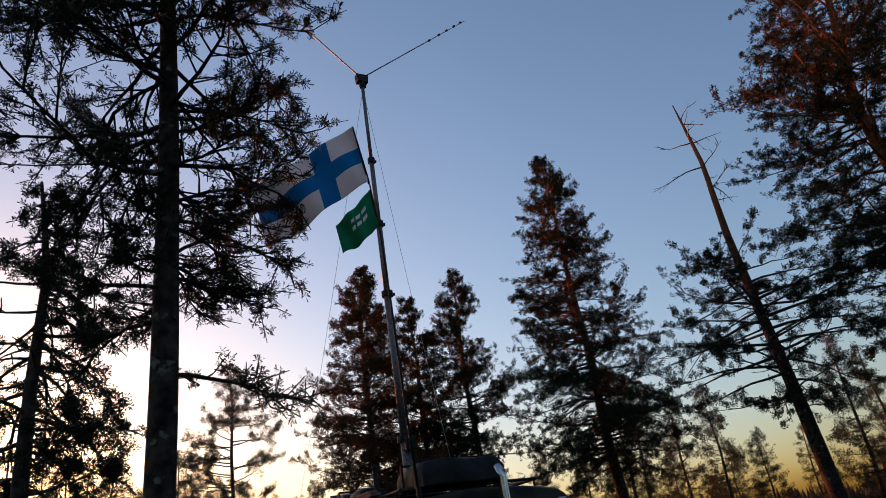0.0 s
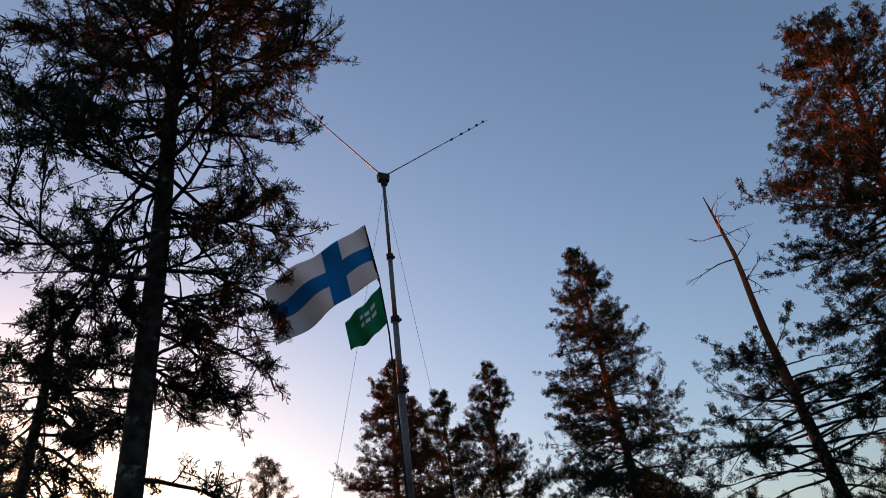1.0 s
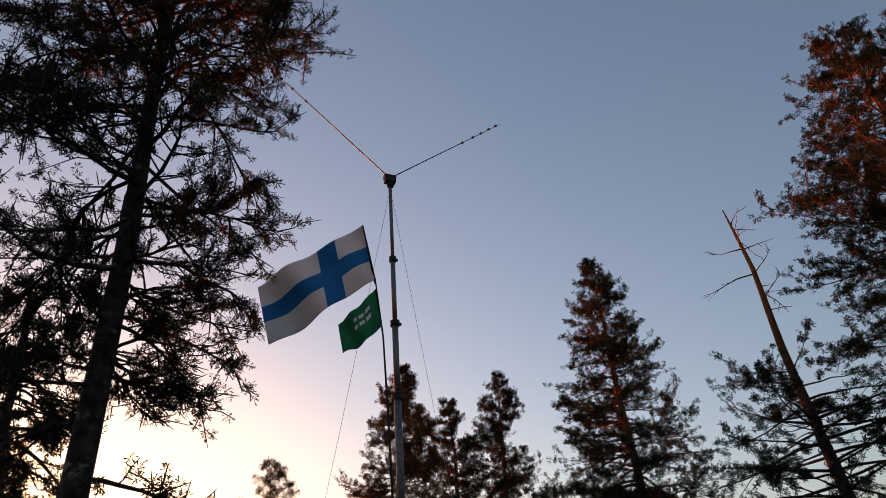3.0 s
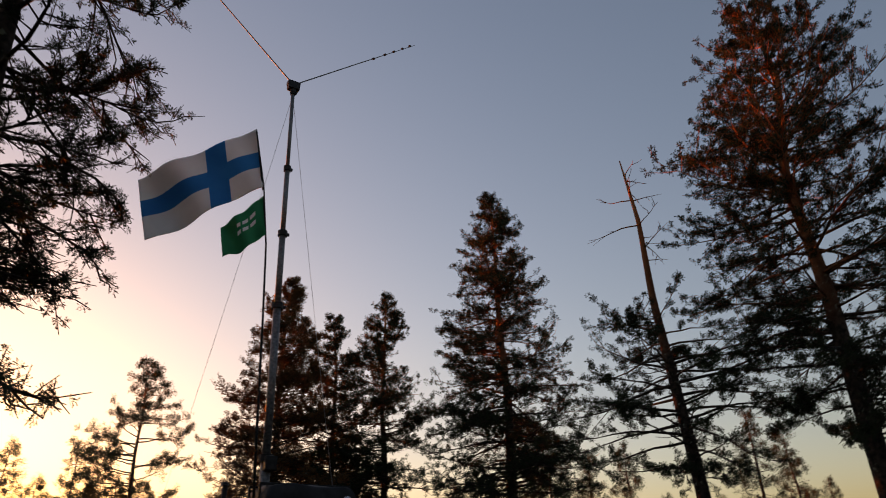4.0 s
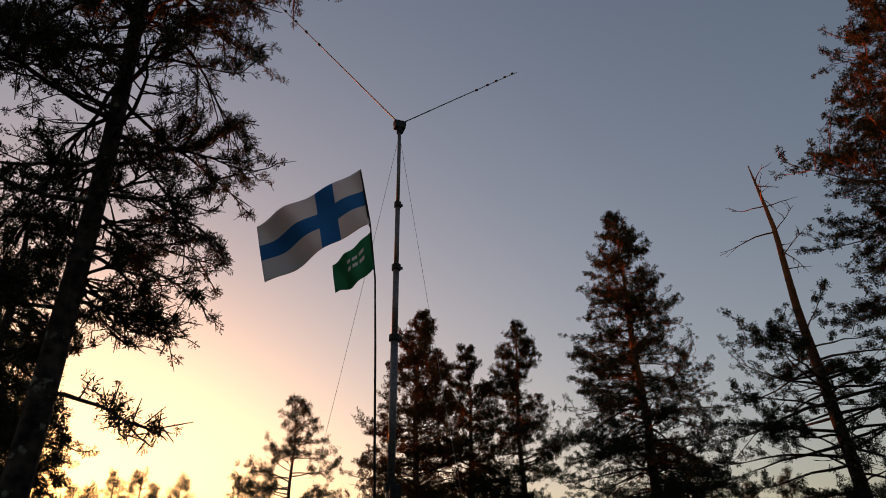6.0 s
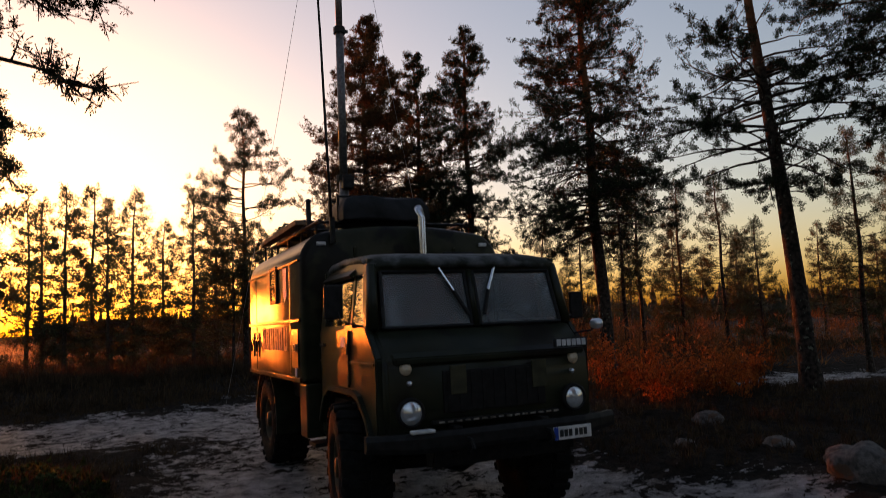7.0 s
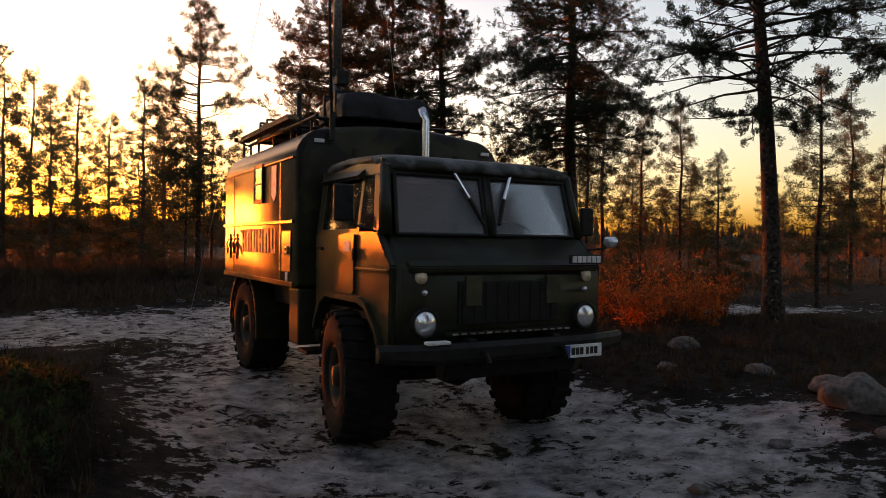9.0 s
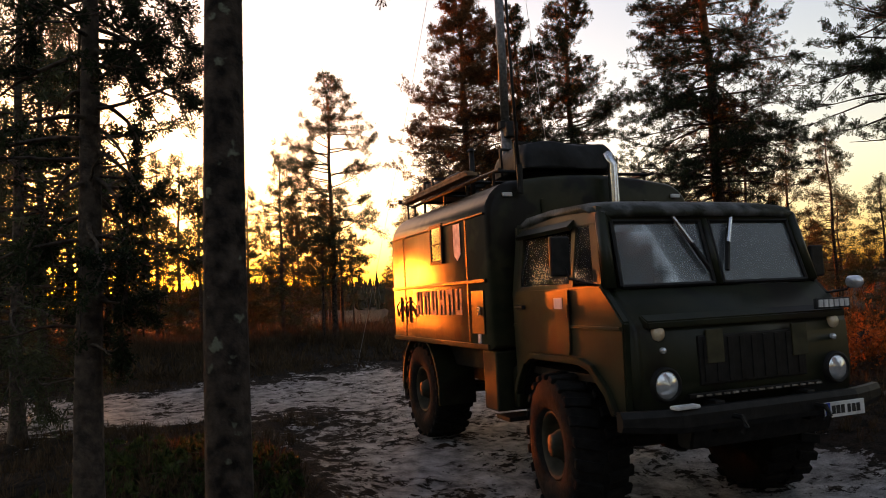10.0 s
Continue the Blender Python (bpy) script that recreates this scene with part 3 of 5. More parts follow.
def build_cab():
    # nose: lower front with a sloped top up to the windscreen's foot
    nose = extrude_x([(0.20, 0.80), (0.155, 1.0), (0.17, 1.40), (0.215, 1.47), (0.45, 1.70), (0.62, 1.70), (0.62, 0.95)], -1.0, 1.0, 0.035, 3)
    cab = part("cab_front", nose, CAMO, truck, smooth=True)
    # brow over the grille
    part("brow", extrude_x([(0.135, 1.40), (0.135, 1.45), (0.22, 1.50), (0.26, 1.46), (0.2, 1.40)], -0.93, 0.93, 0.01), CAMO, cab)
    grille = part("grille", block(-0.50, 0.50, 0.142, 0.17, 0.98, 1.33, 0.01), BLACK, cab)
    for i in range(9):
        x = -0.44 + i * 0.11
        part("grille_bar", block(x - 0.022, x + 0.022, 0.136, 0.145, 1.0, 1.31, 0.003), BLACK, grille)
    for x in (-0.36, 0.44):
        part("vent_panel", block(x - 0.075, x + 0.075, 0.130, 0.15, 1.13, 1.37, 0.006), VENT_GREEN, cab, "lighter green vent panel")
    part("bumper_step", block(-0.62, 0.62, 0.128, 0.155, 0.895, 0.93, 0.006), BLACK, cab)
    for i in range(15):
        part("slot", block(-0.56 + i * 0.08, -0.51 + i * 0.08, 0.120, 0.130, 0.905, 0.918), WHITE_WORN, cab)
    for s in (-1, 1):
        lamp = part("headlight", disc_y(s * 0.8, 0.135, 1.008, 0.100, 0.07, dome=0.035), LENS, truck, "round clear headlight with steel ring", smooth=True)
        part("lamp_ring", moved(lathe_x([(-0.008, 0.095), (-0.02, 0.105), (-0.012, 0.122), (0.05, 0.128)], 28), Matrix.Translation((s * 0.8, 0.14, 1.008)) @ Matrix.Rotation(radians(90), 4, "Z")), BLACK, lamp, smooth=True)
        part("turn_signal", disc_y(s * 0.825, 0.155, 1.362, 0.052, 0.06, dome=0.03), AMBER, truck, "pale round turn signal", smooth=True)
        part("side_lamp", disc_y(s * 0.80, 0.14, 1.245, 0.022, 0.05, dome=0.015), LENS, truck, smooth=True)
        # lower side of the cab with the wheel arch cut in
        side = [(0.26, 0.79)] + cab_arch() + [(1.93, 0.79), (1.95, 1.72), (0.50, 1.72), (0.24, 1.45)]
        x0, x1 = (-1.055, -0.99) if s < 0 else (0.99, 1.055)
        part("cab_side", extrude_x(side, x0, x1, 0.012), CAMO, truck)
        # fender lip
        lip = cab_arch(0.035) + cab_arch(-0.015)[::-1]
        part("fender", extrude_x(lip, s * 1.03, s * 1.095, 0.006), CAMO, truck)
        part("inner_fender", extrude_x(cab_arch(0.0) + cab_arch(-0.03)[::-1], s * 0.62, s * 1.03), BLACK, truck)
        part("side_crease", block(min(s * 1.053, s * 1.066), max(s * 1.053, s * 1.066), 0.27, 1.93, 1.395, 1.42, 0.004), CAMO, truck)
        # door skin, slightly proud, with window frame and handle
        xd = s * 1.056
        door = part("door", extrude_x([(0.96, 1.185), (1.84, 1.185), (1.86, 1.70), (0.93, 1.70), (0.93, 1.22)], xd, xd + s * 0.018, 0.006), CAMO, truck)
        part("door_handle", block(min(xd + s * 0.018, xd + s * 0.05), max(xd + s * 0.018, xd + s * 0.05), 1.66, 1.80, 1.55, 1.585, 0.008), BLACK, door)
        for ya, yb, za, zb in ((0.90, 0.955, 1.70, 2.22), (1.80, 1.87, 1.70, 2.24), (0.93, 1.84, 1.70, 1.745), (0.93, 1.84, 2.20, 2.26)):
            part("window_rail", quad([(s * 1.045, ya, za), (s * 1.045, yb, za), (s * (1.045 - 0.07 * (zb - 1.7) / 0.55), yb, zb), (s * (1.045 - 0.07 * (zb - 1.7) / 0.55), ya, zb)], 0.04 * s), CAMO, door)
        part("window_pane", quad([(s * 1.03, 0.95, 1.745), (s * 1.03, 1.80, 1.745), (s * 0.965, 1.80, 2.2), (s * 0.965, 0.95, 2.2)], 0.006), PANE, door)
        # quarter light between windscreen pillar and door
        part("quarter_pane", quad([(s * 1.03, 0.56, 1.745), (s * 1.03, 0.89, 1.745), (s * 0.965, 0.89, 2.2), (s * 0.965, 0.69, 2.2)], 0.006), PANE, truck)
        part("front_pillar", rod([(s * 0.985, 0.47, 1.69), (s * 0.935, 0.615, 2.26)], 0.05, 8), CAMO, truck, smooth=True)
        part("rear_pillar", quad([(s * 1.045, 1.86, 1.70), (s * 1.045, 1.95, 1.70), (s * 0.975, 1.95, 2.28), (s * 0.975, 1.86, 2.28)], 0.05 * s), CAMO, truck)
        part("door_sticker", block(min(xd + s * 0.018, xd + s * 0.021), max(xd + s * 0.018, xd + s * 0.021), 1.02, 1.15, 1.55, 1.64), WHITE, door, "pale blue and white sticker")
        part("door_hinge", rod([(xd + s * 0.02, 0.935, 1.48), (xd + s * 0.02, 0.935, 1.58)], 0.014, 8), CAMO, door)
        # mirrors
        mirror = part("mirror", block(s * 1.27 - 0.085, s * 1.27 + 0.085, 0.66, 0.70, 1.80, 2.10, 0.02, 3) if s < 0 else block(s * 1.22 - 0.075, s * 1.22 + 0.075, 0.60, 0.64, 1.72, 1.99, 0.02, 3), BLACK, truck, "black rectangular wing mirror")
        part("mirror_arm", rod([(s * 1.03, 0.56, 1.72), (s * 1.22, 0.64, 1.78), (s * 1.24, 0.68, 1.9)], 0.011, 6), BLACK, mirror)
    part("corner_lamp", disc_y(1.16, 0.18, 1.66, 0.05, 0.08, dome=0.04), LENS, truck, "small round auxiliary lamp", smooth=True)
    part("lamp_post", rod([(0.98, 0.35, 1.58), (1.12, 0.26, 1.60), (1.16, 0.25, 1.65)], 0.010, 6), BLACK, truck)
    # bare name strip on the brow
    name_strip = part("name_strip", block(0.60, 0.95, 0.10, 0.13, 1.465, 1.545, 0.006), INK, truck, "dark name strip with bright marks")
    for i in range(6):
        part("mark", block(0.618 + i * 0.054, 0.658 + i * 0.054, 0.092, 0.101, 1.477, 1.534), WHITE, name_strip)
    # windscreen
    def on_screen(x, f, out=0.0):
        return (x * (1 - 0.035 * f), 0.455 + 0.135 * f - out, 1.70 + 0.50 * f + out * 0.2)
    for s in (-1, 1):
        a, b = (-0.90, -0.045) if s < 0 else (0.045, 0.90)
        part("windscreen_pane", quad([on_screen(a, 0.03), on_screen(b, 0.03), on_screen(b, 0.98), on_screen(a, 0.98)], 0.008), SCREEN, truck, "frosty grey windscreen pane")
        for p, q in (((a, 0.0), (b, 0.0)), ((a, 1.0), (b, 1.0)), ((a, 0.0), (a, 1.0)), ((b, 0.0), (b, 1.0))):
            part("screen_seal", rod([on_screen(*p, 0.008), on_screen(*q, 0.008)], 0.018, 6), BLACK, truck)
        # wiper hung from the top edge, its blade reaching down to the middle
        top, mid, low = on_screen(s * 0.30 - 0.02, 1.06, 0.03), on_screen(s * 0.18 - 0.02, 0.62, 0.045), on_screen(s * 0.06 + (-0.02 if s < 0 else 0.02), 0.18, 0.04)
        arm = part("wiper_arm", rod([top, mid], 0.018, 8), CHROME, truck, "bright wiper arm")
        part("wiper_blade", rod([on_screen(s * 0.235 - 0.02, 0.84, 0.03), low], 0.02, 6), BLACK, arm)
    part("screen_post", rod([on_screen(0, -0.02), on_screen(0, 1.02)], 0.038, 8), CAMO, truck, smooth=True)
    # roof with frost, domed towards the edges
    roof_profile = [(0.545, 2.235), (0.53, 2.28), (0.60, 2.345), (0.85, 2.395), (1.3, 2.41), (1.75, 2.395), (1.93, 2.34), (1.96, 2.25), (1.90, 2.25), (1.88, 2.30), (1.2, 2.35), (0.7, 2.32), (0.60, 2.245)]
    rf = extrude_x(roof_profile, -0.972, 0.972)
    bmesh.ops.subdivide_edges(rf, edges=[e for e in rf.edges if abs(e.verts[0].co.x - e.verts[1].co.x) > 1], cuts=14)
    for v in rf.verts:
        v.co.z -= 0.035 * abs(v.co.x / 0.99) ** 8
        v.co.y += 0.05 * abs(v.co.x / 0.99) ** 5 * (1 if v.co.y < 1.2 else -0.4)
    part("screen_header", extrude_x([(0.575, 2.19), (0.565, 2.27), (0.64, 2.30), (0.66, 2.19)], -0.955, 0.955, 0.008), CAMO, truck)
    for s in (-1, 1):
        part("door_header", quad([(s * 0.985, 0.60, 2.195), (s * 0.985, 1.95, 2.195), (s * 0.965, 1.95, 2.325), (s * 0.965, 0.62, 2.325)], 0.05 * s), CAMO, truck)
        part("quarter_frame", quad([(s * 1.04, 0.50, 1.70), (s * 1.04, 0.60, 1.70), (s * 0.975, 0.72, 2.22), (s * 0.975, 0.62, 2.22)], 0.05 * s), CAMO, truck)
    part("cab_roof", rf, FROSTY, truck, "frosted cab roof", smooth=True)
    part("cab_rear_wall", block(-0.99, 0.99, 1.91, 1.95, 0.95, 2.30, 0.01), CAMO, truck)
    part("dashboard", block(-0.98, 0.98, 0.55, 0.78, 1.35, 1.69, 0.04, 3), BLACK, truck)
    part("cab_floor", block(-0.98, 0.98, 0.5, 1.92, 0.98, 1.04), BLACK, truck)
    part("engine_cover", block(-0.28, 0.28, 0.7, 1.9, 1.04, 1.52, 0.06, 3), SEAT, truck)
    for s in (-1, 1):
        st = part("seat", block(s * 0.64 - 0.25, s * 0.64 + 0.25, 1.2, 1.7, 1.2, 1.36, 0.05, 3), SEAT, truck)
        part("backrest", block(s * 0.64 - 0.24, s * 0.64 + 0.24, 1.68, 1.80, 1.36, 1.86, 0.05, 3), SEAT, st)
    ring = rod([(0.22 * math.cos(2 * math.pi * k / 24), 0.22 * math.sin(2 * math.pi * k / 24), 0) for k in range(25)], 0.014, 6, caps=False)
    part("steering_wheel", moved(ring, pose(0.62, 0.93, 1.72, 35, 0, 0)), BLACK, truck, smooth=True)


def build_front():
    # channel bumper with swept ends
    prof = [(0.0, 0.70), (-0.02, 0.74), (-0.02, 0.82), (0.0, 0.86), (0.05, 0.86), (0.05, 0.70)]
    bm = extrude_x(prof, -1.20, 1.20)
    bmesh.ops.subdivide_edges(bm, edges=[e for e in bm.edges if abs(e.verts[0].co.x - e.verts[1].co.x) > 1], cuts=11)
    for v in bm.verts:
        over = max(0, abs(v.co.x) - 0.85)
        v.co.y += over * 0.35
        v.co.z += over * 0.08 * (1 if v.co.z < 0.78 else 0)
    bumper = part("bumper", bm, BLACK, truck, "black steel channel bumper", smooth=False)
    part("snow_cap", block(-0.86, -0.66, -0.03, 0.05, 0.858, 0.885, 0.012), WHITE, bumper, "snow lump on the bumper")
    plate = part("number_plate", block(0.44, 0.83, -0.045, -0.03, 0.68, 0.79, 0.004), WHITE, truck, "white number plate with blue edge")
    part("blue_edge", block(0.441, 0.482, -0.049, -0.044, 0.682, 0.788), PLATE_BLUE, plate)
    for i, (a, w) in enumerate(((0.50, 0.035), (0.545, 0.035), (0.59, 0.035), (0.655, 0.03), (0.70, 0.035), (0.745, 0.035))):
        part("mark", block(a, a + w, -0.049, -0.0445, 0.705, 0.765), INK, plate)
    for s in (-1, 1):
        part("tow_hook", rod([(s * 0.38, 0.0, 0.78), (s * 0.38, -0.10, 0.78), (s * 0.38, -0.13, 0.72), (s * 0.38, -0.09, 0.68)], 0.02, 6), BLACK, bumper)
        part("frame_rail", block(s * 0.42 - 0.04, s * 0.42 + 0.04, 0.05, 5.15, 0.66, 0.88, 0.01), BLACK, truck)
    for y in (HUB_F, HUB_R):
        h = HUB_Z if y < 2 else HUB_ZR
        part("axle", rod([(-0.85, y, h), (-0.2, y, h - 0.02), (0.2, y, h - 0.02), (0.85, y, h)], [0.07, 0.08, 0.08, 0.07], 10), BLACK, truck, smooth=True)
        part("differential", moved(lathe_x([(-0.2, 0.02), (-0.16, 0.13), (0, 0.19), (0.16, 0.13), (0.2, 0.02)], 16), Matrix.Translation((0.1, y, HUB_Z))), BLACK, truck, smooth=True)
        for s in (-1, 1):
            part("leaf_spring", extrude_x([(y - 0.6, 0.62), (y, 0.54), (y + 0.6, 0.62), (y + 0.6, 0.66), (y, 0.60), (y - 0.6, 0.66)], s * 0.55 - 0.04, s * 0.55 + 0.04), BLACK, truck)
    part("front_guard", extrude_x([(0.10, 0.72), (0.16, 0.54), (0.30, 0.54), (0.30, 0.72)], -0.62, 0.70, 0.015), BLACK, truck)
    # case and shaft are unseen, added to stop low sun under the truck
    part("transfer_case", block(-0.35, 0.40, 2.3, 2.9, 0.40, 0.72, 0.06, 3), BLACK, truck)
    part("drive_shaft", rod([(0.1, 2.9, 0.55), (0.1, 4.3, 0.55)], 0.045, 10), BLACK, truck, smooth=True)
    part("engine_sump", block(-0.3, 0.3, 0.5, 1.0, 0.6, 0.98, 0.05), BLACK, truck)
    part("fuel_tank", block(-1.0, -0.55, 2.05, 2.75, 0.62, 1.02, 0.06, 3), CAMO, truck, "rectangular fuel tank under the body")
    part("step_plate", block(-1.12, -0.78, 2.0, 2.28, 0.52, 0.56, 0.008), BLACK, truck)
    part("locker", block(-1.17, -0.75, 2.12, 2.42, 0.60, 1.16, 0.02), CAMO, truck, "grey-green locker beside the chassis")
    part("exhaust_pipe", rod([(0.16, 1.99, 0.9), (0.16, 1.99, 2.3), (0.155, 1.99, 2.93), (0.15, 2.01, 3.0), (0.145, 2.05, 3.05)], 0.05, 14), CHROME, truck, "upright bright exhaust stack", smooth=True)


def build_wheels():
    tyre_profile = [(-0.12, 0.235), (-0.155, 0.28), (-0.168, 0.38), (-0.155, 0.48), (-0.13, 0.515), (0.13, 0.515), (0.155, 0.48), (0.168, 0.38), (0.155, 0.28), (0.12, 0.235)]
    tyre = lathe_x(tyre_profile, 44)
    lugs = []
    for k in range(22):
        for s in (-1, 1):
            a = 2 * math.pi * (k + (0.5 if s > 0 else 0)) / 22
            lug = block(min(s * 0.015, s * 0.165), max(s * 0.015, s * 0.165), -0.036, 0.036, 0.505, 0.548, 0.006, 1)
            for v in lug.verts:
                v.co.y += abs(v.co.x) * 0.28
                v.co.z -= 0.03 * max(0, abs(v.co.x) - 0.12) / 0.05
            lugs.append(moved(lug, Matrix.Rotation(a, 4, "X")))
    rim_bm = lathe_x([(-0.12, 0.24), (-0.135, 0.255), (-0.14, 0.24), (-0.10, 0.215), (-0.03, 0.20), (-0.035, 0.13), (-0.10, 0.11), (-0.13, 0.085), (-0.15, 0.08), (-0.155, 0.0001)], 30)
    bolts = []
    for k in range(6):
        a = 2 * math.pi * k / 6
        bolts.append(moved(lathe_x([(-0.065, 0.0001), (-0.065, 0.014), (-0.02, 0.016)], 6), Matrix.Translation((0, 0.16 * math.cos(a), 0.16 * math.sin(a)))))
    first = part("wheel", tyre, RUBBER, truck, "chunky off-road wheel", smooth=True)
    part("tread", joined(*lugs), RUBBER, first)
    part("rim", rim_bm, RIM, first, "muddy green wheel rim", smooth=True)
    part("brake_drum", lathe_x([(0.02, 0.0001), (0.09, 0.08), (0.12, 0.235), (0.02, 0.24)], 24), BLACK, first, smooth=True)
    for b in bolts:
        part("bolt", b, RIM, first)
    first.matrix_basis = pose(-0.93, HUB_F, HUB_Z, 0, 0, -9) @ Matrix.Diagonal((1.4, 1.09, 1.09, 1))
    for x, y, turn in ((0.93, HUB_F, 171), (-0.92, HUB_R, 0), (0.92, HUB_R, 180)):
        copy_thing(first, pose(x, y, HUB_Z if y < 2 else HUB_ZR, 20, 0, turn))


def box_section(w, z0, z1, r, crown, n=7):
    """Outline of the box body across the truck: upright sides, rounded shoulders, gently crowned roof."""
    pts = [(-w, z0)]
    for i in range(n + 1):
        a = math.pi - (math.pi / 2) * i / n
        pts.append((-w + r + r * math.cos(a), z1 - crown - r + r * math.sin(a)))
    for i in range(1, 6):
        x = (-w + r) + (2 * w - 2 * r) * i / 6
        pts.append((x, z1 - crown + crown * (1 - (x / (w - r)) ** 2)))
    pts += [(-x, z) for x, z in pts[: n + 2][::-1]]
    return pts


BX, BY0, BY1, BZ0, BZ1 = 1.21, 2.10, 5.22, 1.17, 2.86


def build_box():
    bm = bmesh.new()
    rings = []
    steps = [(BY0, 0.06), (BY0 + 0.018, 0.025), (BY0 + 0.06, 0.0), (BY1 - 0.06, 0.0), (BY1 - 0.018, 0.025), (BY1, 0.06)]
    for y, inset in steps:
        rings.append([bm.verts.new((x, y, z)) for x, z in box_section(BX - inset, BZ0 + inset, BZ1 - inset, 0.36, 0.07)])
    n = len(rings[0])
    for p, q in zip(rings, rings[1:]):
        for i in range(n):
            bm.faces.new((p[i], p[(i + 1) % n], q[(i + 1) % n], q[i]))
    bm.faces.new(rings[0])
    bm.faces.new(rings[-1][::-1])
    bmesh.ops.recalc_face_normals(bm, faces=bm.faces[:])
    body = part("box_body", bm, CAMO_BODY, truck, "camouflaged box body with rounded roof", smooth=True)
    body.data.set_sharp_from_angle(angle=radians(35))
    for s in (-1, 1):
        x = s * (BX + 0.001)
        # waist rail, lower rail, rain gutter
        for z, h, t in ((1.83, 0.035, 0.022), (1.20, 0.05, 0.02), (2.47, 0.02, 0.018)):
            part("side_rail", block(min(x, x + s * t), max(x, x + s * t), BY0 + 0.05, BY1 - 0.05, z - h / 2, z + h / 2, 0.005), CAMO_BODY, body)
        # panel joints as thin proud strips with rivet heads
        for y in (2.62, 4.68):
            strip = part("joint_strip", block(min(x, x + s * 0.004), max(x, x + s * 0.004), y - 0.018, y + 0.018, 1.23, 2.46), CAMO_BODY, body)
            for k in range(9):
                part("rivet", moved(lathe_x([(-0.006, 0.0001), (-0.004, 0.006), (0.0, 0.008)], 6), Matrix.Translation((x + s * 0.004, y, 1.28 + k * 0.14)) @ (Matrix.Identity(4) if s < 0 else Matrix.Rotation(math.pi, 4, "Z"))), CAMO_BODY, strip)
        # window with frame
        win = part("side_window", quad([(x + s * 0.012, 3.28, 2.10), (x + s * 0.012, 3.58, 2.10), (x + s * 0.012, 3.58, 2.46), (x + s * 0.012, 3.28, 2.46)], 0.006), PANE_BRIGHT, body, "small side window reflecting the low sun")
        for ya, yb, za, zb in ((3.24, 3.28, 2.06, 2.50), (3.58, 3.62, 2.06, 2.50), (3.28, 3.58, 2.06, 2.10), (3.28, 3.58, 2.46, 2.50), (3.28, 3.58, 2.27, 2.285)):
            part("window_bar", block(min(x, x + s * 0.028), max(x, x + s * 0.028), ya, yb, za, zb, 0.004), BLACK, win)
        # hatch by the front edge, latches
        hatch = part("hatch", block(min(x, x + s * 0.014), max(x, x + s * 0.014), 2.22, 2.52, 1.32, 1.74, 0.006), CAMO_BODY, body)
        part("latch", block(min(x + s * 0.014, x + s * 0.04), max(x + s * 0.014, x + s * 0.04), 2.27, 2.33, 1.50, 1.58, 0.006), CHROME, hatch)
        for y in (4.50, 4.86):
            part("side_clamp", rod([(x, y - 0.07, 1.66), (x + s * 0.03, y - 0.09, 1.60), (x + s * 0.04, y, 1.48), (x + s * 0.03, y + 0.09, 1.60), (x, y + 0.07, 1.66)], 0.012, 6), BLACK, body)
            part("clamp_strap", block(min(x, x + s * 0.012), max(x, x + s * 0.012), y - 0.015, y + 0.015, 1.40, 1.72, 0.003), BLACK, body)
        part("reflector", block(min(x, x + s * 0.012), max(x, x + s * 0.012), 2.33, 2.40, 1.23, 1.36, 0.01), WHITE, body, "pale side reflector")
        part("shield_mark", quad([(x + s * 0.006, 2.84, 2.06), (x + s * 0.006, 2.93, 2.12), (x + s * 0.006, 2.93, 2.44), (x + s * 0.006, 2.75, 2.44), (x + s * 0.006, 2.75, 2.12)], 0.003), WHITE, body, "faded pale shield mark")
        # painted letters on the lower side stand as plain bars
        for k in range(6):
            y = 4.14 - k * 0.255
            part("letter_bar", block(min(x, x + s * 0.006), max(x, x + s * 0.006), y - 0.085, y - 0.03, 1.50, 1.77), WHITE_WORN, body, "worn pale painted bar")
            part("letter_bar", block(min(x, x + s * 0.0062), max(x, x + s * 0.0062), y + 0.03, y + 0.085, 1.50, 1.77), WHITE_WORN, body, "worn pale painted bar")
            part("letter_bar", block(min(x, x + s * 0.0064), max(x, x + s * 0.0064), y - 0.03, y + 0.03, (1.61, 1.72, 1.50)[k % 3], (1.665, 1.77, 1.55)[k % 3]), WHITE_WORN, body, "worn pale painted bar")
        # small marker lamps on the front shoulders
        part("marker_lamp", block(s * 0.98 - 0.05, s * 0.98 + 0.05, BY0 - 0.03, BY0 + 0.02, 2.62, 2.66, 0.01), WHITE, body, "small pale marker lamp")
        # rear fender and flap
        fen = arch(HUB_R, HUB_ZR, 0.69, 190, -5, 12) + arch(HUB_R, HUB_ZR, 0.655, -5, 190, 12)
        part("rear_fender", extrude_x(fen, s * 0.70, s * 1.16, 0.006), CAMO, truck)
        part("mud_flap", block(s * 0.93 - 0.2, s * 0.93 + 0.2, HUB_R + 0.70, HUB_R + 0.72, 0.38, 0.95, 0.004), MUD, truck, "black rubber mud flap")
    # front wall ribs and a vent seen over the cab
    for xx in (-0.6, 0.6):
        part("front_rib", block(xx - 0.02, xx + 0.02, BY0 - 0.02, BY0 + 0.01, 1.25, 2.6, 0.005), CAMO_BODY, body)
    part("front_vent", block(0.45, 0.85, BY0 - 0.06, BY0 + 0.01, 2.28, 2.55, 0.02), BLACK, body)
    part("sub_frame", block(-0.9, 0.9, BY0 + 0.15, BY1 - 0.1, 0.90, 1.18, 0.02), BLACK, truck)
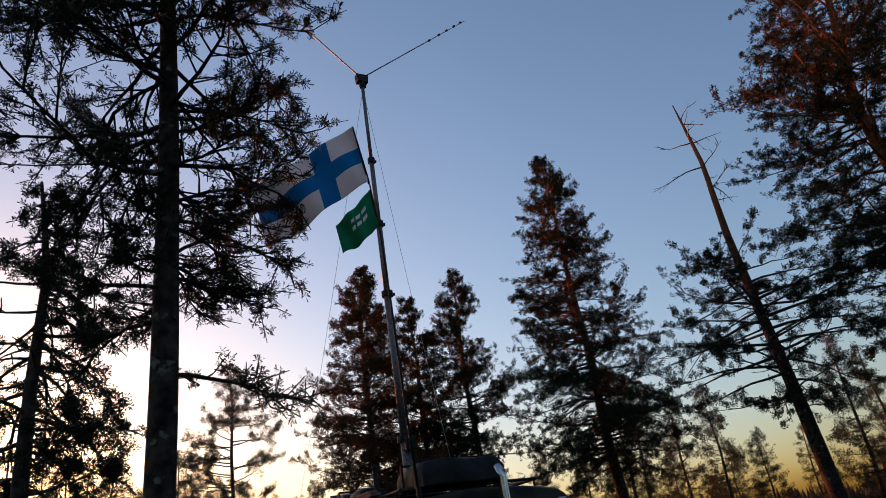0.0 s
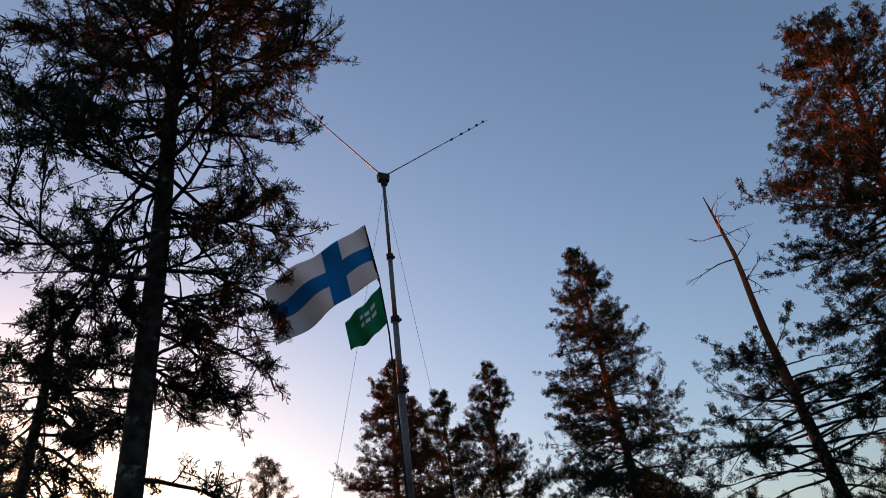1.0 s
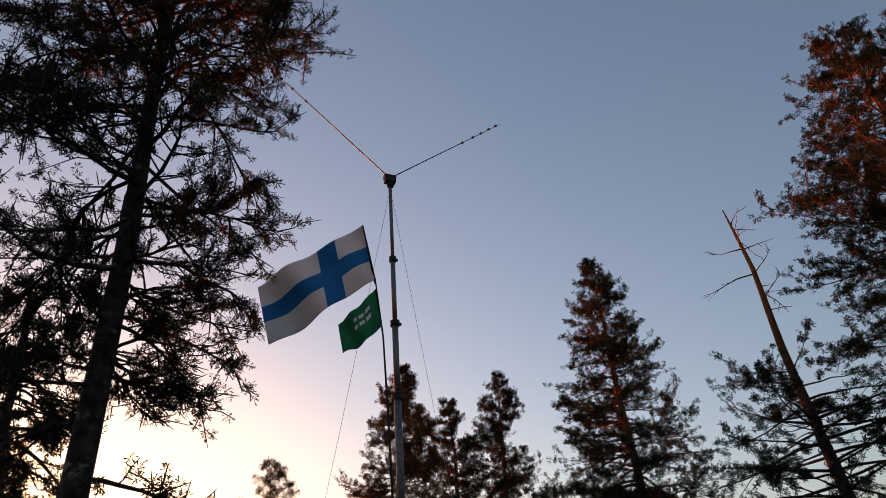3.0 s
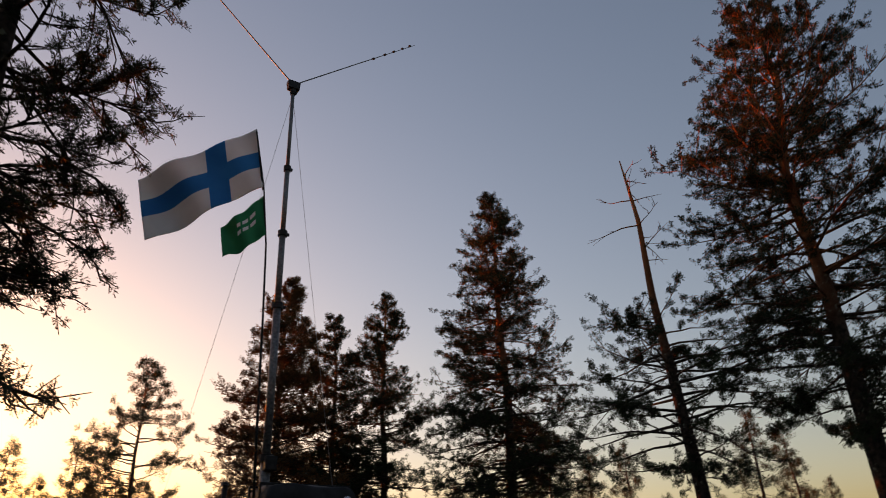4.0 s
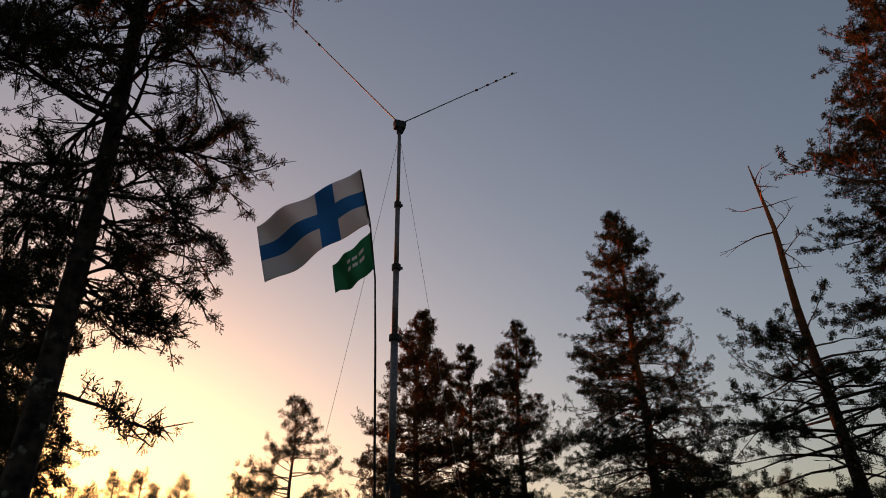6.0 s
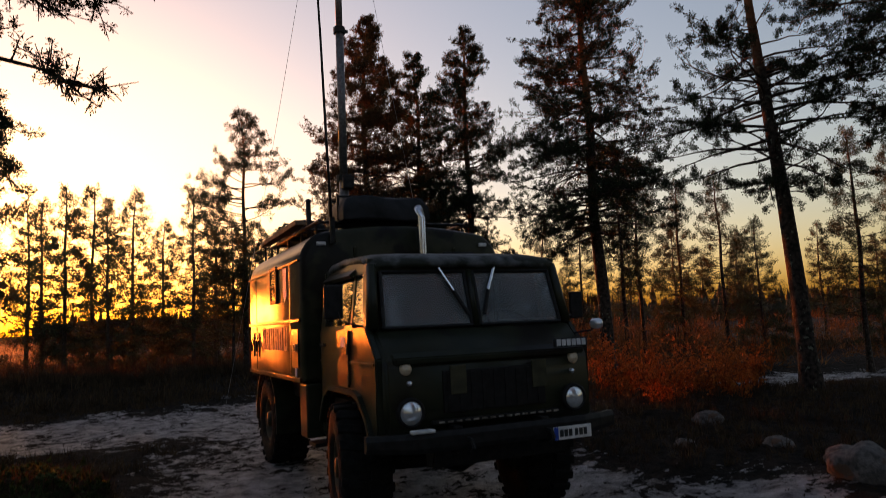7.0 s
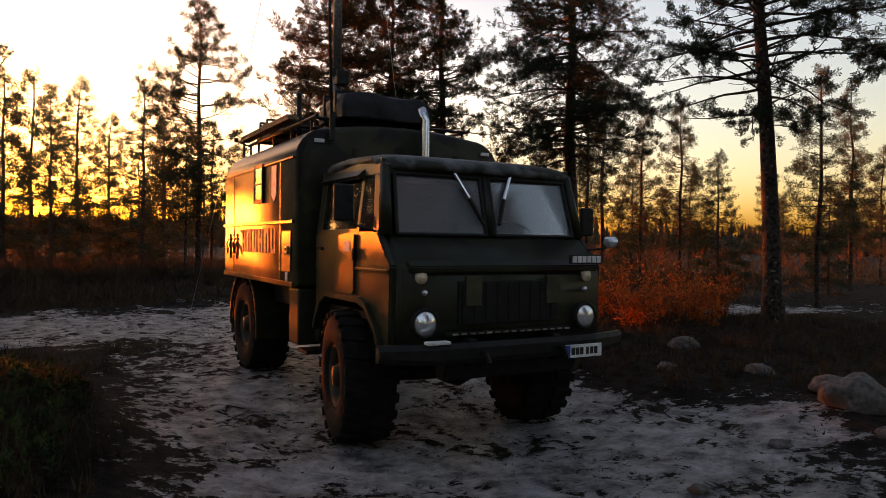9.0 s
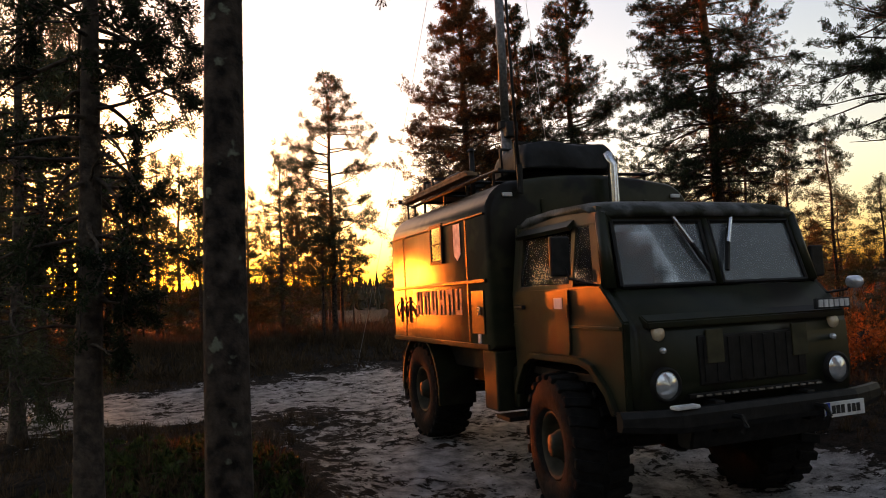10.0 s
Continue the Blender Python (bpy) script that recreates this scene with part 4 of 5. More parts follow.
    # rack rails along the roof edges
    for s in (-1, 1):
        rack = part("rack_rail", rod([(s * 0.92, 2.35, 2.93), (s * 0.92, 5.1, 2.93)], 0.022, 8), BLACK, truck)
        for y in (2.5, 3.2, 3.9, 4.6, 5.0):
            part("rack_foot", rod([(s * 0.92, y, 2.66), (s * 0.92, y, 2.93)], 0.016, 6), BLACK, rack)
    for y in (2.45, 3.1, 3.9, 4.7):
        part("rack_bar", rod([(-0.92, y, 2.93), (0.92, y, 2.93)], 0.018, 8), BLACK, truck)


PANE_BRIGHT = material("mirror_like_glass", (0.25, 0.26, 0.28), (0.35, 0.36, 0.38), rough=0.06, metal=0.9, scale=20, bump=0.02)
build_cab()
build_front()
build_wheels()
build_box()
ROOF = 2.948

# ---------------- things on the truck's roof ----------------
def cargo(name, x0, x1, y0, y1, z0, z1, mat, label, category, strap=True, seed=1):
    root = holder(name, ((x0 + x1) / 2, (y0 + y1) / 2, z0))
    w, d, h = (x1 - x0) / 2, (y1 - y0) / 2, z1 - z0
    bm = block(-w, w, -d, d, 0, h)
    bmesh.ops.subdivide_edges(bm, edges=bm.edges[:], cuts=13, use_grid_fill=True)
    r = np.random.default_rng(seed)
    ph = r.uniform(0, 6, 4)
    for v in bm.verts:
        p = v.co
        top = max(0, p.z / h)
        p.x *= 1 - 0.16 * top**4
        p.y *= 1 - 0.12 * top**4
        if p.z > 0.02:
            p.z += 0.035 * math.sin(9 * p.x + ph[0]) * math.sin(6 * p.y + ph[1]) - 0.06 * top * ((p.x / w) ** 4 + (p.y / d) ** 4) * 0.5
            p.x += 0.012 * math.sin(9 * p.y + 8 * p.z + ph[2])
            p.y += 0.012 * math.sin(9 * p.x + 7 * p.z + ph[3])
    part("cover", bm, mat, root, smooth=True)
    if strap:
        for f in (-0.45, 0.45):
            part("strap", joined(block(-w - 0.006, w + 0.006, f * d - 0.02, f * d + 0.02, h - 0.008, h + 0.016, 0.004), block(-w - 0.012, -w + 0.01, f * d - 0.02, f * d + 0.02, 0.0, h), block(w - 0.01, w + 0.012, f * d - 0.02, f * d + 0.02, 0.0, h)), BLACK, root)
    return tagged(root, label, category)


cargo("roof_cargo", -0.66, 0.40, 2.30, 3.05, ROOF, 3.24, TARP, "black tarpaulin-covered bundle strapped on roof rack", "cargo", True, 3)
cargo("roof_box", -0.86, -0.30, 4.25, 4.95, ROOF, 3.20, TARP, "dark lidded box on the roof rack", "box", True, 4)
cargo("roof_box", -0.92, -0.55, 3.55, 3.95, ROOF, 3.12, BLACK, "small dark case on the roof rack", "box", False, 5)


def board_thing():
    root = holder("roof_board", (-1.02, 3.9, 2.90))
    part("board", block(-0.06, 0.06, -1.1, 1.1, 0.05, 0.085, 0.006), WOOD, root)
    part("second_board", block(-0.05, 0.06, -1.0, 1.05, 0.09, 0.12, 0.006), WOOD, root)
    return tagged(root, "weathered wooden boards lying along the rack", "board")


board_thing()


def stove_pipe():
    root = holder("stove_pipe", (-0.80, 3.30, 2.70))
    part("pipe", rod([(0, 0, 0), (0, 0, 0.62)], 0.03, 12), BLACK, root, smooth=True)
    part("cap", lathe_cap(0.05, 0.62), BLACK, root)
    return tagged(root, "thin black stove pipe on the roof", "pipe")


def lathe_cap(r, z):
    bm = lathe_x([(0, 0.001), (0.0, r), (0.03, r * 0.5), (0.035, 0.001)], 14)
    return moved(bm, Matrix.Translation((0, 0, z)) @ Matrix.Rotation(radians(-90), 4, "Y"))


stove_pipe()


def camera_bracket():
    root = holder("roof_fitting", (-1.0, 5.05, 2.62))
    part("post", rod([(0, 0, 0), (0, 0, 0.38)], 0.014, 8), BLACK, root)
    part("cross_arm", rod([(-0.10, 0.02, 0.36), (0.08, 0, 0.30)], 0.010, 6), BLACK, root)
    part("knob", block(-0.13, -0.08, -0.02, 0.04, 0.34, 0.40, 0.012), BLACK, root)
    return tagged(root, "small black bracket at the body's rear edge", "bracket")


camera_bracket()

# ---------------- mast, aerial, flags ----------------
MX, MY = -0.29, 3.43


def mast():
    root = holder("antenna_mast", (MX, MY, 2.85))
    tagged(root, "telescopic aluminium mast standing on the truck roof", "mast")
    joints = (0.0, 0.83, 2.83, 3.93, 5.01, 6.42)
    radii = (0.062, 0.052, 0.044, 0.036, 0.028)
    for a, b, r in zip(joints, joints[1:], radii):
        seg = part("mast_section", rod([(0, 0, a), (0, 0, b)], r, 14), ALU, root, smooth=True)
        col = part("clamp", rod([(0, 0, b - 0.05), (0, 0, b + 0.03)], r * 1.55, 12), BLACK, seg)
        part("clamp_bolt", block(r * 1.4, r * 2.2, -0.015, 0.015, b - 0.03, b + 0.01, 0.004), BLACK, col)
    part("winch_box", block(-0.05, 0.10, -0.14, -0.02, 0.66, 0.84, 0.02), BLACK, root)
    part("base_plate", block(-0.16, 0.16, -0.16, 0.16, -0.02, 0.03, 0.006), BLACK, root)
    head = part("mast_head", rod([(0, 0, 6.40), (0, 0, 6.52)], 0.05, 12), BLACK, root)
    part("balun", block(-0.09, 0.09, -0.06, 0.06, 6.46, 6.56, 0.015), BLACK, head)
    return root


def aerial():
    root = holder("dipole_antenna", (MX, MY, 9.36))
    tagged(root, "thin V-shaped dipole antenna on the mast head", "antenna")
    part("bracket", block(-0.10, 0.10, -0.05, 0.05, 0.02, 0.10, 0.012), BLACK, root)
    for s in (1, -1):
        tip = np.array((s * 2.32, s * 0.10, 2.0))
        arm = part("arm", rod([tip * 0.03 + (0, 0, 0.05), tip * 0.5 + (0, 0, 0.03), tip], [0.011, 0.009, 0.005], 8), ALU, root)
        for f in (0.62, 0.72, 0.80, 0.88, 0.95):
            p = tip * f + np.array((0, 0, 0.02))
            part("bead", rod([p - tip * 0.006, p + tip * 0.006], 0.022, 8), BLACK, arm)
    return root


def flag_pole():
    root = holder("flag_pole", (-0.87, 2.02, 2.70))
    pts = [(0, 0, -0.02), (-0.05, -0.04, 1.0), (-0.10, -0.09, 2.2), (-0.145, -0.125, 3.06), (-0.26, -0.22, 3.75), (-0.44, -0.33, 4.42)]
    part("pole", rod(pts, [0.016, 0.015, 0.013, 0.011, 0.009, 0.006], 8), BLACK, root, smooth=True)
    part("socket", rod([(0, 0, -0.06), (0, 0, 0.22)], 0.03, 10), BLACK, root)
    return tagged(root, "slender black flag pole bending at the top", "flag pole")


def cloth(name, hoist_top, hoist_low, fly, sag, wave, length, nx, ny, mats, pick, label, parent_kind, taper=0.0, phase=0.0):
    """A waving flag between the two hoist points, flying along 'fly' (unit vector, level) and sagging."""
    a, b = np.array(hoist_top), np.array(hoist_low)
    fly = np.array(fly) / np.linalg.norm(fly)
    side = np.cross(fly, (0, 0, 1))
    bm = bmesh.new()
    grid = []
    for i in range(nx + 1):
        u = i / nx
        col = []
        for j in range(ny + 1):
            v = j / ny
            p = a + (b - a) * (v * (1 - taper * u) + taper * u * 0.85)
            ripple = math.sin(u * 7.5 + v * 1.8 + phase) * wave * u**0.7 + 0.4 * wave * math.sin(u * 15 + v * 4 + phase)
            p = p + fly * (u * length * (1 - 0.03 * v)) + side * ripple + np.array((0, 0, -sag * u - 0.10 * u * u + 0.035 * math.sin(u * 6 + 1 + phase)))
            col.append(bm.verts.new(p - a))
        grid.append(col)
    for i in range(nx):
        for j in range(ny):
            f = bm.faces.new((grid[i][j], grid[i + 1][j], grid[i + 1][j + 1], grid[i][j + 1]))
            f.material_index = pick((i + 0.5) / nx, (j + 0.5) / ny)
    root = holder(name, tuple(a))
    ob = part("cloth", bm, mats, root, smooth=True)
    solid = ob.modifiers.new("thickness", "SOLIDIFY")
    solid.thickness = 0.004
    part("hoist_cord", rod([np.zeros(3), (b - a) * 1.0], 0.007, 6), BLACK, root)
    return tagged(root, label, parent_kind)


def cloth_material(name, c0, c1):
    m = foliage(name, c0, c1, 0.0)
    for node in m.node_tree.nodes:
        if node.type == "MIX_SHADER":
            node.inputs["Fac"].default_value = 0.08
    return m


FLAG_WHITE = cloth_material("white_flag_cloth", (0.68, 0.68, 0.70), (0.80, 0.80, 0.80))
FLAG_BLUE = cloth_material("blue_flag_cloth", (0.015, 0.15, 0.42), (0.022, 0.20, 0.50))
FLAG_GREEN = cloth_material("green_flag_cloth", (0.01, 0.17, 0.07), (0.02, 0.24, 0.10))
FLY = (-0.90, 0.40, 0.0)


def cross_pick(u, v):
    return 1 if 5 / 18 < u < 8 / 18 or 4 / 11 < v < 7 / 11 else 0


mast()
aerial()
flag_pole()
cloth("flag", (-1.31, 1.69, 7.10), (-1.135, 1.81, 6.40), FLY, 0.62, 0.075, 1.25, 54, 33, [FLAG_WHITE, FLAG_BLUE], cross_pick, "white flag with blue cross, waving from the pole", "flag")
cloth("pennant", (-1.115, 1.825, 6.32), (-1.03, 1.885, 5.84), FLY, 0.22, 0.05, 0.46, 24, 20, [FLAG_GREEN, FLAG_WHITE],
                lambda u, v: 1 if (0.18 < u < 0.62 and (0.26 < v < 0.36 or 0.44 < v < 0.55) and int(u * 24) % 4 != 0) else 0, "small green pennant with pale marks", "flag", taper=0.25, phase=0.8)


def guy_wire(name, a, b, label):
    a, b = np.array(a), np.array(b)
    pts = [a + (b - a) * f + np.array((0, 0, -0.25 * math.sin(math.pi * f))) for f in np.linspace(0, 1, 9)]
    root = holder(name, tuple(a))
    part("wire", rod([p - a for p in pts], 0.003, 5), ROPE, root)
    return tagged(root, label, "wire")


ROPE = material("grey_cord", (0.22, 0.22, 0.22), (0.35, 0.35, 0.35), rough=0.8, scale=40, bump=0)
guy_wire("guy_wire", (MX, MY, 9.2), (-1.35, 7.4, 0.1), "thin grey guy cord running from the mast to the ground")
guy_wire("guy_wire", (MX, MY, 9.2), (3.6, 8.5, 0.1), "thin grey guy cord running from the mast to the ground")


# ---------------- the wood all round ----------------
def far_tree(name, kind, seed, label):
    """A smaller conifer with fewer pieces, for the wood beyond the clearing; built at the origin's edge and copied."""
    if kind == "pine":
        return grow_tree(name, (300 + seed, 300), 7.5, 0.085, 1.6, 1.45, 80, 3200, seed, label, crown_shape="cone", tuft=0.10, needles=9, needle_w=0.014, sides=6, bare=5, leaf=NEEDLES_HAZY, group="far trees", split=False, bend=0.05)
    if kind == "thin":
        return grow_tree(name, (300 + seed, 300), 7.0, 0.065, 2.4, 1.1, 60, 1900, seed, label, crown_shape="oval", tuft=0.10, needles=9, needle_w=0.014, sides=6, bare=10, leaf=NEEDLES_HAZY, group="far trees", split=False, bend=0.05)
    return grow_tree(name, (300 + seed, 300), 7.0, 0.08, 0.7, 1.7, 140, 4200, seed, label, crown_shape="cone", tuft=0.09, needles=9, needle_w=0.015, sides=6, droop=0.4, leaf=NEEDLES_HAZY, bark=BARK_DARK, group="far trees", split=False, bend=0.05)


rng_wood = np.random.default_rng(77)
KINDS = [("pine_tree", "pine", 31, "slender pine in the wood beyond the clearing"), ("pine_tree", "pine", 32, "slender pine in the wood beyond the clearing"),
         ("pine_tree", "thin", 33, "thin young pine with high small crown"), ("spruce_tree", "spruce", 34, "narrow dark spruce in the wood"), ("spruce_tree", "spruce", 35, "narrow dark spruce in the wood")]
MODELS = [far_tree(*k) for k in KINDS]
used_model = [False] * len(MODELS)


def plant(kind, x, y, height, turn=None):
    s = height / (7.5 if kind < 2 else 7.0)
    z = float(ground_z(x, y)) - 0.05
    turn = rng_wood.uniform(0, 360) if turn is None else turn
    m = pose(x, y, z, 0, 0, turn)
    if used_model[kind]:
        ob = copy_thing(MODELS[kind], m)
    else:
        ob, used_model[kind] = MODELS[kind], True
        ob.matrix_basis = m
    ob.scale = (s, s, s)


def bearing(px, dist):
    """A spot at that distance on the line of sight that leaves the clearing's edge at this bearing, in degrees from +y."""
    return -3.0 + dist * math.sin(radians(px)), -5.28 + dist * math.cos(radians(px))


def sunward(x, y):
    """Whether a spot lies in the gap in the wood through which the low sun reaches the truck."""
    return abs(math.degrees(math.atan2(x + 1.2, y - 3.5)) - SUN_AZ) < 3.2


# the trees that can be told apart behind the clearing: bearing, distance, kind, height; the thin ones at -12.5 to -14.5
# are added to dapple the low sun
for b, d, kind, h in ((-3.2, 26, 3, 6.3), (-4.6, 28, 4, 6.4), (-1.4, 30, 2, 7.6), (-0.4, 25, 3, 5.8), (1.3, 27, 4, 6.6), (3.4, 29, 4, 6.0), (5.5, 26, 3, 6.4), (7.1, 31, 3, 6.0), (-12.5, 30, 2, 7.0), (-14.5, 34, 2, 7.0), (-13.6, 27, 2, 6.6), (8.4, 25, 2, 5.2), (-5.5, 31, 1, 7.0), (-11.5, 24, 4, 6.2),
                      (10.5, 33, 0, 6.4), (16.0, 34, 3, 6.5), (33.0, 29, 0, 6.0), (36.0, 24, 4, 5.0), (39.2, 23, 2, 7.4), (40.5, 24, 2, 7.0), (43.5, 26, 1, 6.4),
                      (46.5, 28, 0, 7.0), (49.0, 24, 4, 4.6), (55.5, 22, 1, 6.6), (58.0, 30, 0, 7.4), (-11.5, 15.5, 3, 7.2), (-13.5, 12.5, 4, 7.5), (-9.6, 17, 2, 7.5), (-16.0, 17, 1, 8.0)):
    plant(kind, *bearing(b, d), h)
for _ in range(52):
    b, d = rng_wood.uniform(-55, 85), rng_wood.uniform(34, 95)
    if sunward(*bearing(b, d)) or (25 < b < 60 and d < 50):
        continue
    plant(int(rng_wood.integers(0, 5)), *bearing(b, d), rng_wood.uniform(4.5, 7.5))
for b, d, kind, h in ((43, 30, 3, 5.0), (47.5, 36, 0, 5.5), (53, 40, 1, 6.0), (56.5, 27, 3, 4.0), (60, 36, 0, 6.0)):
    plant(kind, *bearing(b, d), h)
# unseen wood behind the camera's way, added to close the clearing and shade ground and truck front
for _ in range(44):
    b, d = rng_wood.uniform(95, 275), rng_wood.uniform(6, 26)
    plant(int(rng_wood.integers(0, 5)), *bearing(b, d), rng_wood.uniform(7, 11))
for m_ob, was in zip(MODELS, used_model):
    if not was:
        plant(MODELS.index(m_ob), *bearing(60, 40), 6)


# distant forest edge: one sheet of many small spires on the rising land
# conifers coloured brown, with the warm horizon haze painted in
FOREST_HAZE_BROWN = foliage("hazy_brown_wood", (0.03, 0.024, 0.014), (0.07, 0.05, 0.026), 0.4)


def far_forest():
    r = np.random.default_rng(5)
    n = 12000
    a, d = r.uniform(-np.pi, np.pi, n), r.uniform(130, 520, n)
    a = np.where(np.abs(np.degrees(a) - SUN_AZ) < 3.5, a + radians(9), a)
    x, y = d * np.sin(a), d * np.cos(a)
    z = ground_z(x, y)
    h, w = r.uniform(3.0, 8.0, n), r.uniform(0.7, 1.5, n)
    v, f = [], []
    base = 0
    ang = np.linspace(0, 2 * np.pi, 5, endpoint=False)
    for lvl, (zz, ww) in enumerate(((0.0, 0.55), (0.25, 1.0), (0.6, 0.6))):
        t0 = r.uniform(0, 6, n)
        ring = np.stack([x[:, None] + (w * ww)[:, None] * np.cos(ang + t0[:, None]), y[:, None] + (w * ww)[:, None] * np.sin(ang + t0[:, None]), np.repeat((z + h * zz)[:, None], 5, 1) + r.uniform(-0.4, 0.4, (n, 5))], -1)
        tip = np.stack([x, y, z + h * min(1.0, zz + 0.5)], -1)[:, None]
        v.append(np.concatenate([ring, tip], 1).reshape(-1, 3))
        i = np.arange(n)[:, None] * 6 + base
        k = np.arange(5)[None]
        f.append(np.stack([i + k, i + (k + 1) % 5, np.broadcast_to(i + 5, (n, 5))], -1).reshape(-1, 3))
        base += n * 6
    ob = soup("distant_forest", np.concatenate(v), np.concatenate(f), FOREST_HAZE_BROWN)
    tagged(ob, "distant conifer forest on low rising land", "forest", kind="stuff")


far_forest()


# ---------------- undergrowth ----------------
SHRUB_BROWN = foliage("brown_twigs", (0.10, 0.045, 0.018), (0.26, 0.11, 0.035), 0.45)
def sprig_templates(rng, count, blades, height, width, spread):
    out = []
    for _ in range(count):
        v = []
        for _ in range(blades):
            a, s = rng.uniform(0, 2 * np.pi), abs(rng.normal(0, spread))
            d = np.array([math.cos(a) * math.sin(s), math.sin(a) * math.sin(s), math.cos(s)])
            side = np.cross(d, rng.normal(size=3))
            side *= width / np.linalg.norm(side)
            p = np.array([rng.normal(0, 0.12) * height, rng.normal(0, 0.12) * height, rng.uniform(0, 0.35) * height])
            v += [p - side / 2, p + side / 2, p + d * height * rng.uniform(0.45, 1.0)]
        out.append(np.array(v))
    return out


def undergrowth(name, mat, label, spots, sizes, blades, height, width, spread, seed, lift=0.0):
    r = np.random.default_rng(seed)
    spots = np.asarray(spots)
    z = ground_z(spots[:, 0], spots[:, 1])
    places = np.column_stack([spots, z - 0.02 + lift * r.uniform(0, 1, len(spots)) ** 1.5])
    ways = np.tile((0, 0, 1.0), (len(spots), 1)) + r.normal(0, 0.15, (len(spots), 3))
    v, f = scatter_tufts(r, sprig_templates(r, 8, blades, height, width, spread), places, ways, sizes)
    return tagged(soup(name, v, f, mat), label, "undergrowth", kind="stuff")


def spots_where(r, n, x0, x1, y0, y1, keep):
    x, y = r.uniform(x0, x1, n), r.uniform(y0, y1, n)
    sel = keep(x, y)
    return np.column_stack([x[sel], y[sel]])


r_u = np.random.default_rng(21)
clear_of_truck = lambda x, y: ~((np.abs(x) < 1.35) & (y > -0.3) & (y < 5.6))  # noqa: E731
sp = spots_where(r_u, 15000, -9, 11, -3, 15, lambda x, y: (open_ice(x, y) + 0.25 * fbm(x, y, 1.7, 31, 3) < 0.42) & clear_of_truck(x, y))
undergrowth("heather", SHRUB_DARK, "low dark brown heather covering the forest floor", sp, r_u.uniform(0.6, 1.3, len(sp)), 12, 0.16, 0.010, 0.55, 1)
sp = spots_where(r_u, 9000, -16, 26, 13, 40, lambda x, y: open_ice(x, y) < 0.35)
undergrowth("heather", SHRUB_DARK, "low dark brown heather covering the forest floor", sp, r_u.uniform(1.2, 2.4, len(sp)), 10, 0.20, 0.018, 0.6, 2)
sp = spots_where(r_u, 3600, -5.6, -2.5, -1.6, 5.2, lambda x, y: bump_at(x, y, -3.95, 1.9, 0.95, 2.1) + 0.15 * fbm(x, y, 2.5, 8, 2) > 0.42)
undergrowth("bilberry_shrubs", SHRUB_GREEN, "dark green bilberry shrubs on a low mound", sp, r_u.uniform(0.6, 1.5, len(sp)), 16, 0.06, 0.030, 1.5, 3, lift=0.22)
sp = spots_where(r_u, 2600, -5.8, -2.3, -2.0, 5.2, lambda x, y: bump_at(x, y, -3.95, 1.6, 1.1, 2.5) + 0.3 * fbm(x, y, 3.0, 18, 2) > 0.5)
undergrowth("heather", SHRUB_DARK, "brown heather tufts among the bilberry on the mound", sp, r_u.uniform(0.5, 1.5, len(sp)), 18, 0.14, 0.008, 0.9, 9, lift=0.12)
sp = spots_where(r_u, 4500, 6.5, 30, 9, 32, lambda x, y: fbm(x, y, 0.5, 12, 3) > 0.0)
undergrowth("birch_thicket", SHRUB_BROWN, "brown leafless birch thicket between the trunks", sp, r_u.uniform(0.5, 1.4, len(sp)), 14, 0.5, 0.02, 0.9, 5, lift=1.3)
sp = spots_where(r_u, 700, -16, 4, 26, 40, lambda x, y: fbm(x, y, 0.5, 13, 3) > -0.05)
undergrowth("birch_thicket", SHRUB_DARK, "dark leafless thicket at the clearing's edge", sp, r_u.uniform(0.5, 1.2, len(sp)), 30, 1.3, 0.016, 0.6, 6)
# right end, hidden by the truck, is added to block the low sun
sp = spots_where(r_u, 1500, -14, 3.0, 17.5, 23.5, lambda x, y: fbm(x, y, 0.9, 14, 3) > -0.25)
undergrowth("birch_thicket", SHRUB_DARK, "low dark thicket on the bank, extended unseen behind the truck", sp, r_u.uniform(0.4, 1.1, len(sp)), 30, 0.85, 0.014, 0.7, 7)


# ---------------- rusty shrubs beside the track ----------------
TWIG = material("rusty_bark", (0.07, 0.03, 0.014), (0.17, 0.07, 0.025), rough=0.8, scale=20, bump=0.2)


